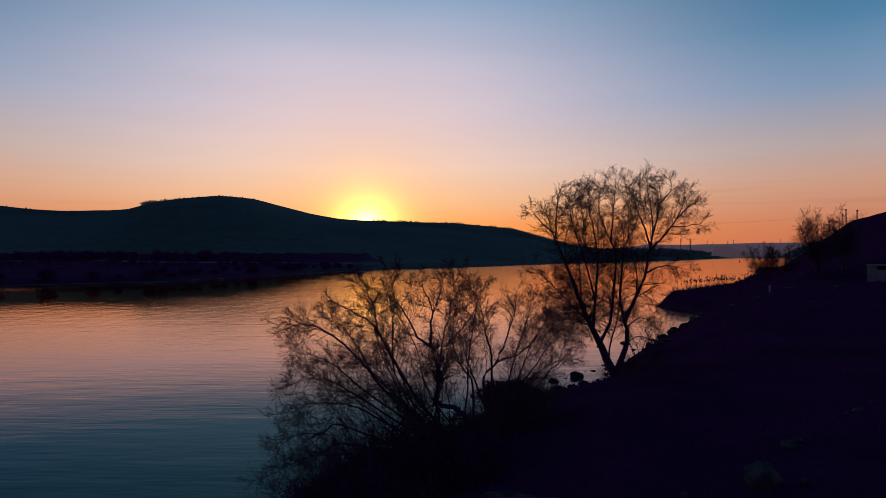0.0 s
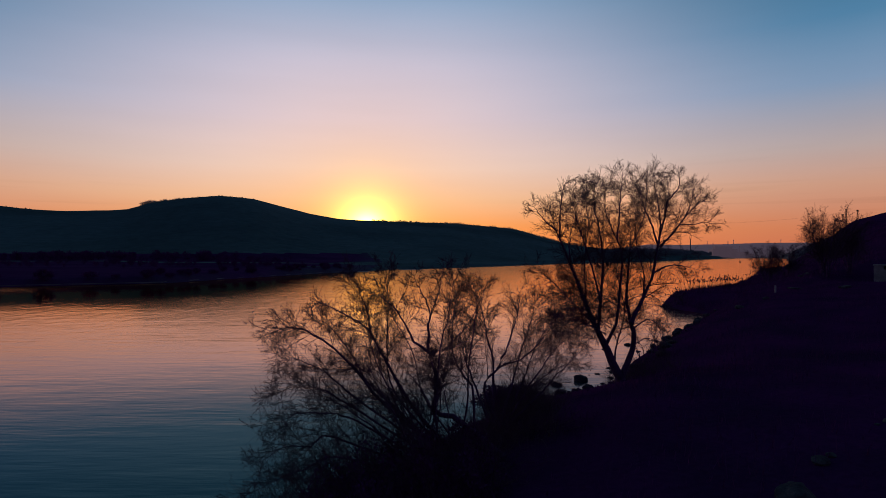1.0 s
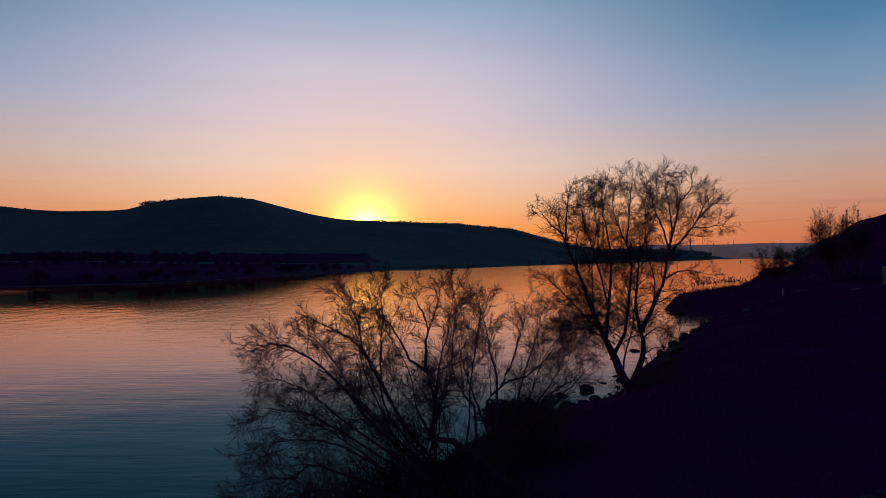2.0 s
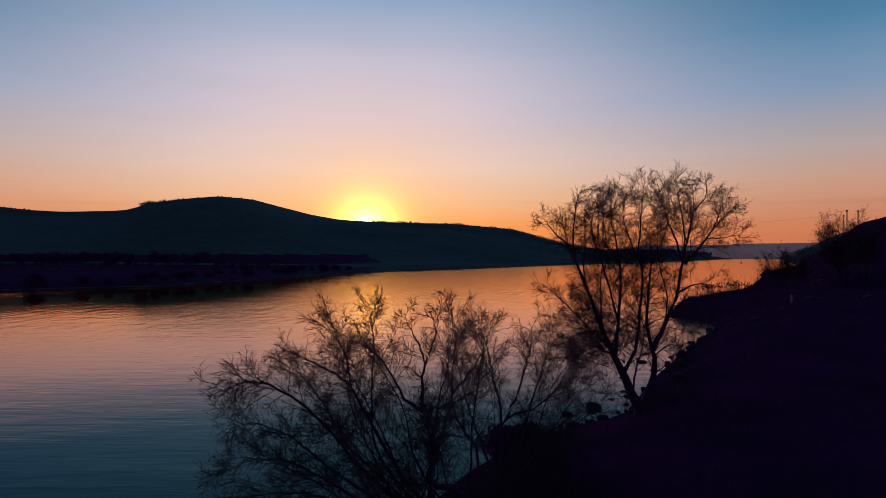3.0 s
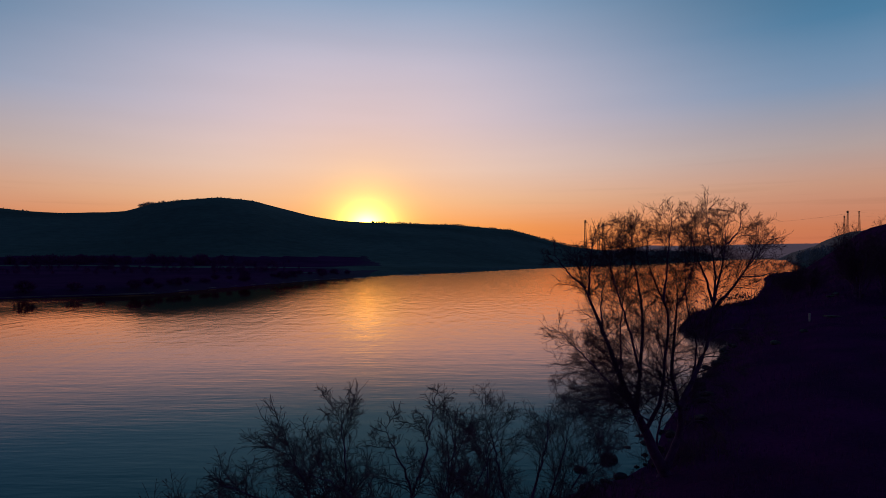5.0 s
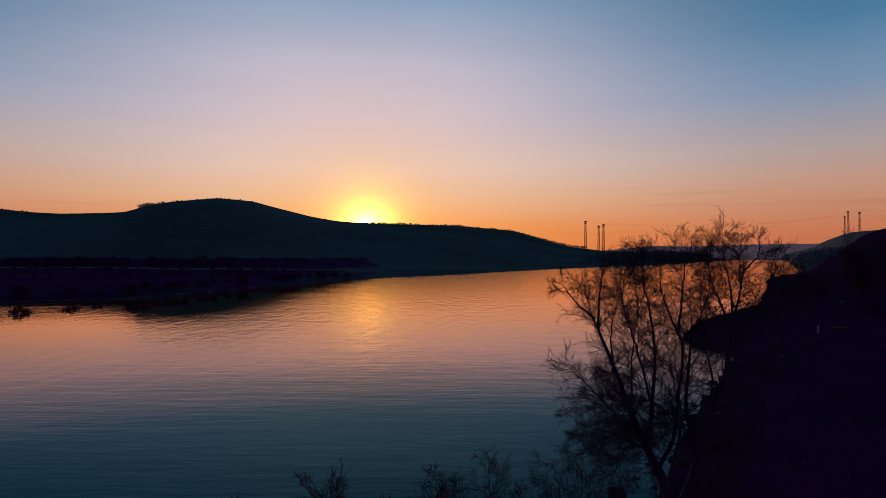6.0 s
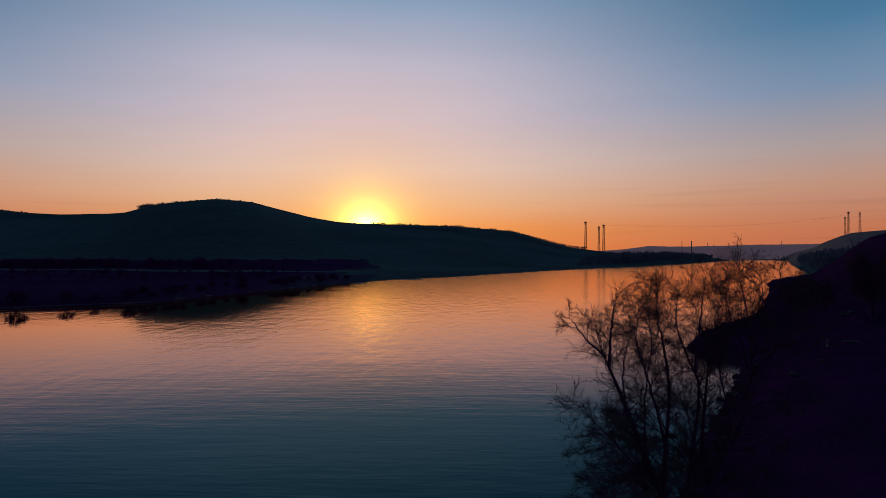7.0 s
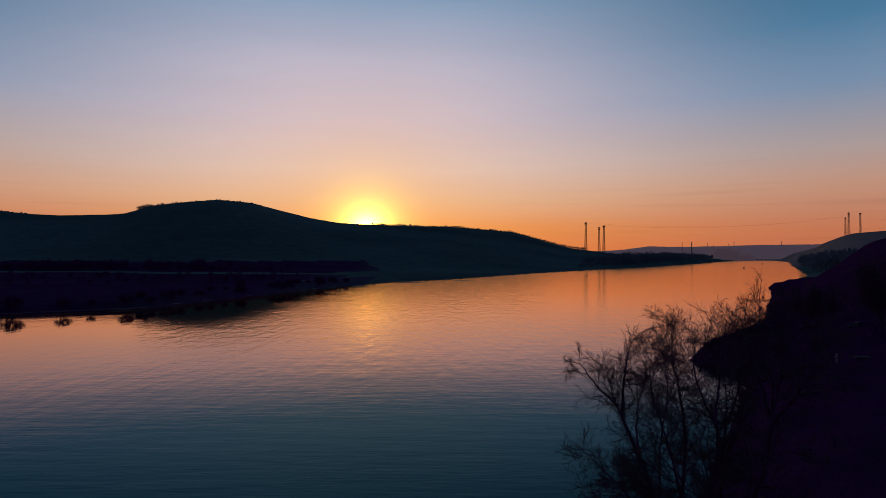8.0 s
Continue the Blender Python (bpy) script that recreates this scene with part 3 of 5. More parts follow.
willow.append(stem(0.045, 0.009, 0.12, (7.96, 23.00, 4.86), (8.62, 23.27, 5.12), (9.41, 23.53, 5.08), (10.18, 23.80, 4.88)))
willow.append(stem(0.035, 0.008, 0.1, (7.24, 23.20, 2.75), (7.86, 23.47, 3.06), (8.41, 23.73, 2.84), (8.82, 24.00, 2.42)))
willow.append(stem(0.03, 0.008, 0.1, (7.35, 23.50, 2.11), (7.91, 23.73, 2.30), (8.42, 23.97, 2.12), (8.82, 24.20, 1.69)))
willow.append(stem(0.05, 0.012, 0.2, (6.68, 23.80, 1.22), (6.78, 23.93, 1.89), (7.05, 24.07, 2.65), (7.21, 24.20, 3.49), (6.97, 24.33, 4.67), (6.89, 24.47, 5.93), (6.81, 24.60, 6.98)))
willow.append(stem(0.04, 0.01, 0.15, (5.47, 23.20, 3.58), (5.34, 22.96, 4.71), (5.32, 22.72, 5.61), (5.37, 22.48, 6.62), (5.21, 22.24, 7.48), (5.15, 22.00, 8.10)))
willow.append(stem(0.04, 0.01, 0.15, (7.54, 23.20, 3.73), (7.62, 23.08, 4.71), (7.32, 22.96, 5.76), (7.20, 22.84, 6.64), (7.16, 22.72, 7.67), (7.05, 22.60, 8.47)))
willow.append(stem(0.035, 0.01, 0.15, (4.69, 22.50, 5.24), (4.74, 22.73, 6.20), (5.05, 22.97, 7.10), (5.13, 23.20, 7.87)))
willow.append(stem(0.035, 0.01, 0.1, (8.70, 23.50, 7.67), (8.99, 23.33, 8.03), (9.00, 23.17, 8.39), (8.86, 23.00, 8.75)))
# low side limbs that hang about the forks
rng = np.random.RandomState(7)
for i in range(28):
    a = rng.uniform(0, 2 * math.pi) if i % 2 else radians(rng.uniform(130, 250))
    x, y, z = rng.choice((5.7, 6.1, 6.8, 7.1)), 23.2 + rng.normal(0, 0.2), rng.uniform(1.8, 4.6)
    q = rng.uniform(1.4, 2.6 if i % 2 else 3.6)
    x2, y2 = x + q * math.cos(a), y + q * math.sin(a)
    rise = rng.uniform(-0.2, 0.7)
    willow.append(stem(0.020, 0.008, 0.1, (x, y, z), ((x + x2) / 2, (y + y2) / 2, z + 0.35 + rise * 0.6), (x2, y2, z + rise)))
bare_tree("willow_tree", (6.95, 23.9, 0.4), willow, "tall leafless many-stemmed willow at the water's edge", 11, every=0.102, branch=1.22, shoot=(8, 0.62),
          twig=(6, 0.62), lift=0.015, droop=0.07, tip=0.0036, gnarl=0.12, thin=0.32, spread=(26, 64), trim=2)

# spreading sallow bush in front of the camera's start
sallow = []
sallow.append(stem(0.075, 0.055, 0.6, (1.35, 13.80, 1.10), (0.34, 13.61, 1.97), (0.01, 13.52, 2.08), (-0.19, 13.43, 2.28), (-0.08, 13.33, 2.66), (-0.14, 13.24, 3.07), (-0.29, 13.15, 3.49)))
sallow.append(stem(0.037, 0.01, 0.1, (-0.28, 13.10, 3.50), (-0.56, 13.00, 3.73), (-0.72, 12.90, 4.07), (-0.91, 12.80, 4.40), (-1.16, 12.70, 4.63), (-1.49, 12.60, 4.81)))
sallow.append(stem(0.037, 0.01, 0.1, (-0.28, 13.10, 3.50), (-0.27, 13.18, 3.95), (-0.24, 13.26, 4.26), (-0.33, 13.34, 4.55), (-0.52, 13.42, 4.87), (-0.61, 13.50, 5.18)))
sallow.append(stem(0.024, 0.009, 0.1, (-0.24, 13.30, 4.21), (-0.07, 13.50, 4.66), (-0.00, 13.70, 5.05), (0.06, 13.90, 5.38)))
sallow.append(stem(0.027, 0.009, 0.1, (-0.27, 13.20, 3.46), (-0.05, 13.45, 3.45), (0.38, 13.70, 3.55), (0.71, 13.95, 3.69), (0.98, 14.20, 4.00)))
sallow.append(stem(0.051, 0.01, 0.25, (0.25, 13.50, 1.30), (-0.65, 13.35, 2.36), (-1.19, 13.30, 3.35), (-1.46, 13.25, 3.85), (-1.56, 13.20, 4.37), (-1.72, 13.15, 4.75), (-1.86, 13.10, 5.14)))
sallow.append(stem(0.027, 0.009, 0.1, (-1.45, 13.10, 3.91), (-1.75, 13.03, 4.15), (-2.05, 12.95, 4.34), (-2.33, 12.88, 4.48), (-2.58, 12.80, 4.60)))
sallow.append(stem(0.048, 0.01, 0.25, (0.15, 13.40, 1.20), (-1.27, 13.28, 2.45), (-1.92, 13.17, 3.26), (-2.62, 13.05, 3.86), (-2.98, 12.93, 4.01), (-3.23, 12.82, 4.00), (-3.45, 12.70, 3.90)))
sallow.append(stem(0.037, 0.01, 0.2, (0.70, 14.10, 1.30), (0.72, 14.15, 2.43), (0.46, 14.20, 2.84), (0.25, 14.25, 3.32), (0.27, 14.30, 4.01), (0.32, 14.35, 4.60), (0.21, 14.40, 5.16)))
sallow.append(stem(0.024, 0.009, 0.1, (0.26, 14.20, 3.55), (0.61, 14.33, 3.94), (0.89, 14.47, 4.43), (1.08, 14.60, 4.97)))
sallow.append(stem(0.034, 0.009, 0.2, (0.00, 13.20, 1.20), (-1.90, 12.92, 2.44), (-2.28, 12.65, 2.79), (-2.75, 12.38, 2.94), (-3.25, 12.10, 2.84)))
sallow.append(stem(0.031, 0.009, 0.2, (-0.20, 13.00, 1.00), (-2.13, 12.57, 1.90), (-2.51, 12.25, 1.83), (-2.97, 11.93, 1.90), (-3.38, 11.60, 1.62)))
sallow.append(stem(0.034, 0.009, 0.2, (0.00, 13.30, 1.20), (-1.72, 13.00, 2.54), (-2.35, 12.80, 3.13), (-2.90, 12.60, 3.43), (-3.25, 12.40, 3.35)))
sallow.append(stem(0.031, 0.009, 0.2, (-0.10, 13.10, 1.10), (-1.67, 12.65, 2.19), (-2.21, 12.40, 2.41), (-2.73, 12.15, 2.47), (-3.16, 11.90, 2.28)))
sallow.append(stem(0.031, 0.009, 0.2, (-0.30, 12.80, 0.90), (-1.96, 12.28, 1.61), (-2.46, 11.95, 1.53), (-2.99, 11.62, 1.43), (-3.35, 11.30, 1.28)))
sallow.append(stem(0.034, 0.01, 0.2, (0.10, 13.50, 1.30), (-1.44, 13.53, 2.64), (-2.04, 13.65, 3.50), (-2.47, 13.78, 3.97), (-2.88, 13.90, 4.16)))
sallow.append(stem(0.031, 0.009, 0.2, (0.20, 13.50, 1.30), (-0.97, 13.42, 2.54), (-1.17, 13.54, 3.65), (-1.13, 13.66, 4.39), (-1.21, 13.78, 4.89), (-1.33, 13.90, 5.23)))
sallow.append(stem(0.027, 0.009, 0.2, (0.40, 13.60, 1.30), (-0.38, 13.50, 2.52), (-0.60, 13.60, 3.38), (-1.05, 13.70, 4.13), (-1.47, 13.80, 4.51)))
sallow.append(stem(0.037, 0.010, 0.3, (0.00, 13.7, 0.80), (-0.10, 13.1, 2.20), (-0.05, 12.7, 3.40), (0.15, 12.5, 4.33), (0.25, 12.4, 5.15)))
sallow.append(stem(0.034, 0.010, 0.3, (0.30, 14.0, 0.80), (0.55, 13.8, 2.20), (0.60, 13.6, 3.30), (0.75, 13.5, 4.26), (0.70, 13.5, 4.99)))
sallow.append(stem(0.034, 0.010, 0.25, (-0.30, 14.2, 0.80), (-1.00, 14.8, 2.40), (-1.70, 15.0, 3.60), (-2.37, 15.2, 4.26)))
sallow.append(stem(0.031, 0.010, 0.2, (-0.40, 13.5, 0.70), (-1.20, 13.0, 1.80), (-2.00, 12.7, 2.50), (-2.70, 12.5, 2.90)))
sallow.append(stem(0.031, 0.010, 0.3, (-0.30, 13.6, 0.80), (-0.95, 13.2, 2.40), (-1.40, 13.0, 3.50), (-1.60, 12.9, 4.58)))
sallow.append(stem(0.031, 0.010, 0.3, (-0.20, 13.4, 0.70), (-0.70, 12.6, 1.90), (-1.10, 12.0, 2.90), (-1.40, 11.7, 3.60)))
# thin inner stems that fill the bush from its foot
rng = np.random.RandomState(19)
for i in range(11):
    x, y = rng.uniform(-0.5, 0.5), rng.uniform(13.1, 13.9)
    x2, y2, z2 = rng.uniform(-2.6, 0.6), rng.uniform(12.2, 14.6), rng.uniform(2.3, 3.7)
    sallow.append(stem(0.022, 0.009, 0.25, (x, y, 1.2), (x * 0.6 + x2 * 0.4 + 0.1, y * 0.6 + y2 * 0.4, 1.1 + z2 * 0.42), (x2, y2, z2)))
bare_tree("sallow_bush", (-0.1, 13.6, 0.5), sallow, "wide leafless bush leaning out over the river", 23, every=0.105, branch=0.92, shoot=(8, 0.6),
          twig=(6, 0.62), lift=0.02, droop=0.05, tip=0.0030, gnarl=0.14, thin=0.36, spread=(25, 62), category="bush", buds=0.04, joints=3)

small_sallow = []
small_sallow.append(stem(0.055, 0.010, 0.3, (1.45, 15.7, 1.20), (1.07, 15.6, 2.15), (1.41, 15.6, 2.68), (2.10, 15.5, 3.02), (2.62, 15.4, 3.68), (2.80, 15.3, 4.14)))
small_sallow.append(stem(0.05, 0.010, 0.25, (1.30, 15.8, 1.30), (1.30, 15.9, 2.60), (1.15, 16.0, 3.50), (1.05, 16.0, 4.07), (0.85, 16.1, 4.60)))
small_sallow.append(stem(0.035, 0.009, 0.1, (1.41, 15.6, 2.68), (1.80, 15.8, 3.60), (1.95, 15.9, 4.14), (2.00, 16.0, 4.60)))
small_sallow.append(stem(0.04, 0.009, 0.2, (1.60, 15.9, 1.20), (2.30, 16.3, 2.00), (3.10, 16.6, 2.50), (3.80, 16.8, 2.60)))
small_sallow.append(stem(0.045, 0.009, 0.25, (1.20, 15.8, 1.30), (0.75, 16.2, 2.40), (0.45, 16.5, 3.40), (0.35, 16.6, 4.27)))
small_sallow.append(stem(0.045, 0.009, 0.2, (1.60, 15.7, 1.20), (2.05, 15.5, 2.10), (2.55, 15.3, 2.90), (3.00, 15.2, 3.50)))
small_sallow.append(stem(0.045, 0.009, 0.2, (1.60, 15.9, 1.20), (2.10, 16.1, 2.30), (2.50, 16.3, 3.20), (3.10, 16.4, 3.95)))
small_sallow.append(stem(0.045, 0.009, 0.25, (1.50, 15.9, 1.20), (1.90, 16.2, 2.50), (2.30, 16.4, 3.60), (2.50, 16.5, 4.40)))
small_sallow.append(stem(0.04, 0.009, 0.2, (1.65, 15.8, 1.20), (2.40, 15.9, 1.90), (3.10, 16.0, 2.60), (3.65, 16.1, 3.10)))
bare_tree("sallow_bush", (1.40, 15.8, 1.00), small_sallow, "smaller leafless bush with thin arching stems", 29, every=0.12, branch=1.1, shoot=(8, 0.6),
          twig=(8, 0.6), lift=0.04, droop=0.04, gnarl=0.18, tip=0.0025, category="bush", buds=0.06)


def fan_stems(x, y, h, w, n, seed, r=0.07):
    rng = np.random.RandomState(seed)
    z = ground_z(x, y) - 0.1
    stems = []
    for i in range(n):
        a = rng.uniform(0, 2 * math.pi)
        q = rng.uniform(0.25, 1.0) * w / 2
        hh = h * rng.uniform(0.72, 1.0) * (1 - 0.25 * q / (w / 2))
        e = np.array([x + q * math.cos(a), y + q * math.sin(a) * 0.8, z + hh])
        s0 = np.array([x + 0.12 * math.cos(a), y + 0.12 * math.sin(a), z])
        m1_ = s0 + (e - s0) * np.array([0.3, 0.3, 0.35]) + rng.normal(0, 0.08, 3)
        m2_ = s0 + (e - s0) * np.array([0.72, 0.72, 0.7]) + rng.normal(0, 0.1, 3)
        stems.append(([s0, m1_, m2_, e], r * rng.uniform(0.6, 1.0), r * 0.18, 0.25))
    return (x, y, z), stems


def fan_tree(name, x, y, h, w, n, seed, label, cat="tree", group="", dens=1.0, tip=0.004):
    base, stems = fan_stems(x, y, h, w, n, seed, 0.012 * h)
    return bare_tree(name, base, stems, label, seed, every=0.4 / dens, branch=h * 0.27, spread=(28, 66), shoot=(7, 0.6), twig=(6, 0.6), lift=0.06, tip=tip, category=cat,
                     group=group, sides=5)


fan_tree("hillside_tree", 38.6, 60.2, 7.9, 5.4, 17, 41, "round leafless tree on the slope", group="trees on the slope", dens=1.4, tip=0.005)
fan_tree("hillside_tree", 42.3, 62.0, 7.6, 3.6, 10, 42, "round leafless tree on the slope", group="trees on the slope", dens=1.5, tip=0.005)
fan_tree("shore_shrub", 9.9, 29.6, 3.4, 2.6, 6, 43, "thin leafless shrub leaning by the boulders", "shrub", "shrubs along the bank", 0.9, 0.003)
fan_tree("shore_shrub", 12.6, 34.9, 3.0, 2.4, 5, 44, "thin leafless shrub leaning by the boulders", "shrub", "shrubs along the bank", 0.9, 0.003)
fan_tree("shore_shrub", 39.9, 73.4, 5.6, 4.8, 22, 45, "grey leafless thicket at the foot of the hill", "shrub", "shrubs along the bank", 1.5, 0.0045)
fan_tree("shore_shrub", 43.6, 75.5, 4.9, 5.0, 18, 46, "grey leafless thicket at the foot of the hill", "shrub", "shrubs along the bank", 1.5, 0.0045)
fan_tree("shore_shrub", 71.5, 136.0, 3.2, 6.0, 8, 47, "grey leafless thicket at the foot of the hill", "shrub", "shrubs along the bank", 1.0, 0.006)
fan_tree("shore_shrub", 79.0, 148.0, 3.4, 6.0, 8, 48, "grey leafless thicket at the foot of the hill", "shrub", "shrubs along the bank", 1.0, 0.006)


# ---------------------------------------------------------------- thickets and low growth of the near bank


def canes(count, area, seed, length, lean, r, k=6, lift=-0.05, forks=3):
    """Many thin arching stems with side twigs, rooted over an area (x0, x1, y0, y1)."""
    rng = np.random.RandomState(seed)
    ps = []
    xs, ys = rng.uniform(area[0], area[1], count), rng.uniform(area[2], area[3], count)
    for x, y, z in zip(xs, ys, np.maximum(land(xs, ys), -0.3) - 0.05):
        d = np.array([rng.normal(lean[0], 0.45), rng.normal(lean[1], 0.45), 1.0])
        ps.append(bend(np.array([x, y, z]), d / np.linalg.norm(d), length * rng.uniform(0.5, 1.2), k, rng, lift, 0.13))
    ps = np.array(ps)
    rs = np.tile(np.linspace(r, r * 0.35, k), (count, 1))
    p2, r2 = shoots(ps, rs, forks, 0.2, length * 0.4, (20, 60), rng, 0.02, 5, tip=r * 0.25)
    p3, r3 = shoots(p2, r2, 3, 0.1, length * 0.2, (20, 60), rng, 0.02, 4, tip=r * 0.22)
    return joined([tubes(ps, rs, 4), tubes(p2, r2, 3), tubes(p3, r3, 3)])


def thicket(name, area, count, seed, length, label, lean=(0, 0), r=0.008, forks=4, lift=-0.05):
    v, f = canes(count, area, seed, length, lean, r, lift=lift, forks=forks)
    return tagged(raw(name, v, f, M_TWIG), label, "thicket", "thickets on the bank", "stuff")


thicket("thicket", (-2.8, -0.4, 11.6, 14.4), 90, 61, 1.9, "dense dark tangle of thin stems over the water", (-0.35, -0.1))
thicket("thicket", (-1.4, 1.2, 11.4, 14.0), 100, 62, 1.7, "dense dark tangle of thin stems on the bank", (-0.1, 0))
thicket("thicket", (-1.8, 0.4, 12.6, 14.4), 90, 67, 2.6, "dense fan of long thin stems over the water", (-0.45, -0.1), 0.008, 7, 0.0)
thicket("thicket", (-2.9, -1.2, 11.4, 13.4), 110, 68, 1.8, "dense fan of long thin stems over the water", (-0.3, -0.1), 0.008, 6, -0.02)
thicket("thicket", (-2.6, 0.2, 9.0, 11.8), 150, 63, 1.1, "low dark scrub on the bank's edge", (-0.2, 0))
thicket("thicket", (0.8, 2.9, 14.9, 16.8), 170, 64, 1.35, "dense rounded hump of dark bramble", (0, 0), 0.009, 5, -0.12)
thicket("thicket", (1.5, 3.4, 18.9, 20.8), 210, 69, 1.15, "spiky clump of dark upright stems", (0.15, 0), 0.008, 5, 0.0)
thicket("thicket", (2.0, 3.2, 17.2, 19.2), 160, 65, 0.7, "low dark scrub on the bank's edge", (-0.1, 0), 0.007)
thicket("thicket", (7.2, 9.6, 24.2, 27.0), 160, 66, 1.0, "low dark scrub by the willow's foot", (0, 0), 0.007)


def scrub_mound(x, y, w, d, h, count, seed, label):
    """A mound of arching canes closely set with small withered leaves."""
    rng = np.random.RandomState(seed)
    z = max(ground_z(x, y), 0.0) - 0.15
    u = unit(rng.normal(0, 1, (count, 3)))
    u[:, 2] = np.abs(u[:, 2])
    bump = 1 + 0.22 * np.sin(u[:, :1] * 5 + seed) * np.cos(u[:, 1:2] * 6 - seed) + 0.12 * np.sin(u[:, 2:] * 9 + u[:, :1] * 8)
    c = u * rng.uniform(0.15, 1.0, (count, 1)) ** 0.45 * bump * np.array([w, d, h])
    t = unit(u * 0.5 + np.array([0, 0, 0.5]) + rng.normal(0, 0.55, (count, 3)))
    L = rng.uniform(0.03, 0.075, (count, 1))
    q = unit(np.cross(t, rng.normal(0, 1, (count, 3)))) * L * 0.28
    v = np.stack([c, c + t * L * 0.5 + q, c + t * L, c + t * L * 0.45 - q], 1).reshape(-1, 3)
    leaves = (v, np.arange(count * 4).reshape(count, 4))
    n = count // 90
    e = unit(rng.normal(0, 1, (n, 3))) * np.array([w, d, h]) * rng.uniform(0.9, 1.25, (n, 1))
    e[:, 2] = np.abs(e[:, 2])
    k = np.linspace(0, 1, 5)[None, :, None]
    foot = e * np.array([0.25, 0.25, 0])
    path = foot[:, None] * (1 - k) + e[:, None] * k + np.array([0, 0, 0.35 * h]) * np.sin(k * math.pi) * 0.6
    rods = tubes(path, np.tile(np.linspace(0.007, 0.002, 5), (n, 1)), 3)
    p2, r2 = shoots(path, np.tile(np.linspace(0.007, 0.002, 5), (n, 1)), 5, 0.35, 0.35, (20, 60), rng, 0.03, 4, tip=0.0018)
    root = empty("scrub_mound", (x, y, z))
    raw("leaves", *leaves, M_LEAF, root)["kind"] = "stuff"
    raw("cane_tangle", *joined([rods, tubes(p2, r2, 3)]), M_TWIG, root)["kind"] = "stuff"
    return tagged(root, label, "scrub", "scrub on the bank's edge")


for i, (x, y, w_, d_, top) in enumerate(((-0.55, 13.0, 1.15, 0.8, 2.15), (0.45, 13.4, 1.0, 0.8, 1.95), (-1.45, 12.2, 0.95, 0.8, 1.75), (-0.3, 12.0, 1.0, 0.8, 1.85),
                                         (-1.3, 11.2, 0.9, 0.8, 1.5), (-2.2, 11.4, 0.8, 0.8, 1.35), (-2.75, 10.6, 0.6, 0.8, 1.1), (0.5, 12.0, 0.9, 0.8, 1.8))):
    scrub_mound(x, y, w_, d_, top - max(ground_z(x, y), 0.0) + 0.15, 9000, 640 + i, "dense dark tangle of scrub under the bush")


def scatter_grass(name, count, seed, ylo, yhi, slo, shi, hlo, hhi, width, mat, label):
    rng = np.random.RandomState(seed)
    y = ylo + (yhi - ylo) * rng.uniform(0, 1, count * 3) ** 0.8
    s_ = slo + (shi - slo) * rng.uniform(0, 1, count * 3) ** 1.5
    x = np.interp(y, RIGHT_BANK[:, 1], RIGHT_BANK[:, 0]) + s_ * 1.15
    ok = (offset_from(RIGHT_BANK, x, y, True) > 0.25)
    x, y = x[ok][:count], y[ok][:count]
    z = land(x, y)
    n = len(x)
    h = rng.uniform(hlo, hhi, n) * (0.6 + 0.8 * (wobble(x, y, 0.9, 77) > 0))
    a = rng.uniform(0, 2 * math.pi, n)
    w_ = width * rng.uniform(0.6, 1.4, n)
    lx, ly = rng.normal(0, 0.28, n) * h, rng.normal(0, 0.28, n) * h
    v = np.zeros((n, 3, 3))
    v[:, 0] = np.stack([x - w_ * np.cos(a), y - w_ * np.sin(a), z - 0.04], -1)
    v[:, 1] = np.stack([x + w_ * np.cos(a), y + w_ * np.sin(a), z - 0.04], -1)
    v[:, 2] = np.stack([x + lx, y + ly, z + h], -1)
    f = np.arange(n * 3).reshape(n, 3)
    ob = raw(name, v.reshape(-1, 3), f, mat)
    return tagged(ob, label, "grass", kind="stuff")


scatter_grass("bank_grass", 42000, 71, 2, 62, 0.3, 26, 0.06, 0.24, 0.012, M_LEAF, "short withered grass on the dark bank")
scatter_grass("bluff_grass", 26000, 72, 55, 118, 0.3, 22, 0.12, 0.42, 0.025, M_LEAF, "tufted withered grass on the bluff and hill")


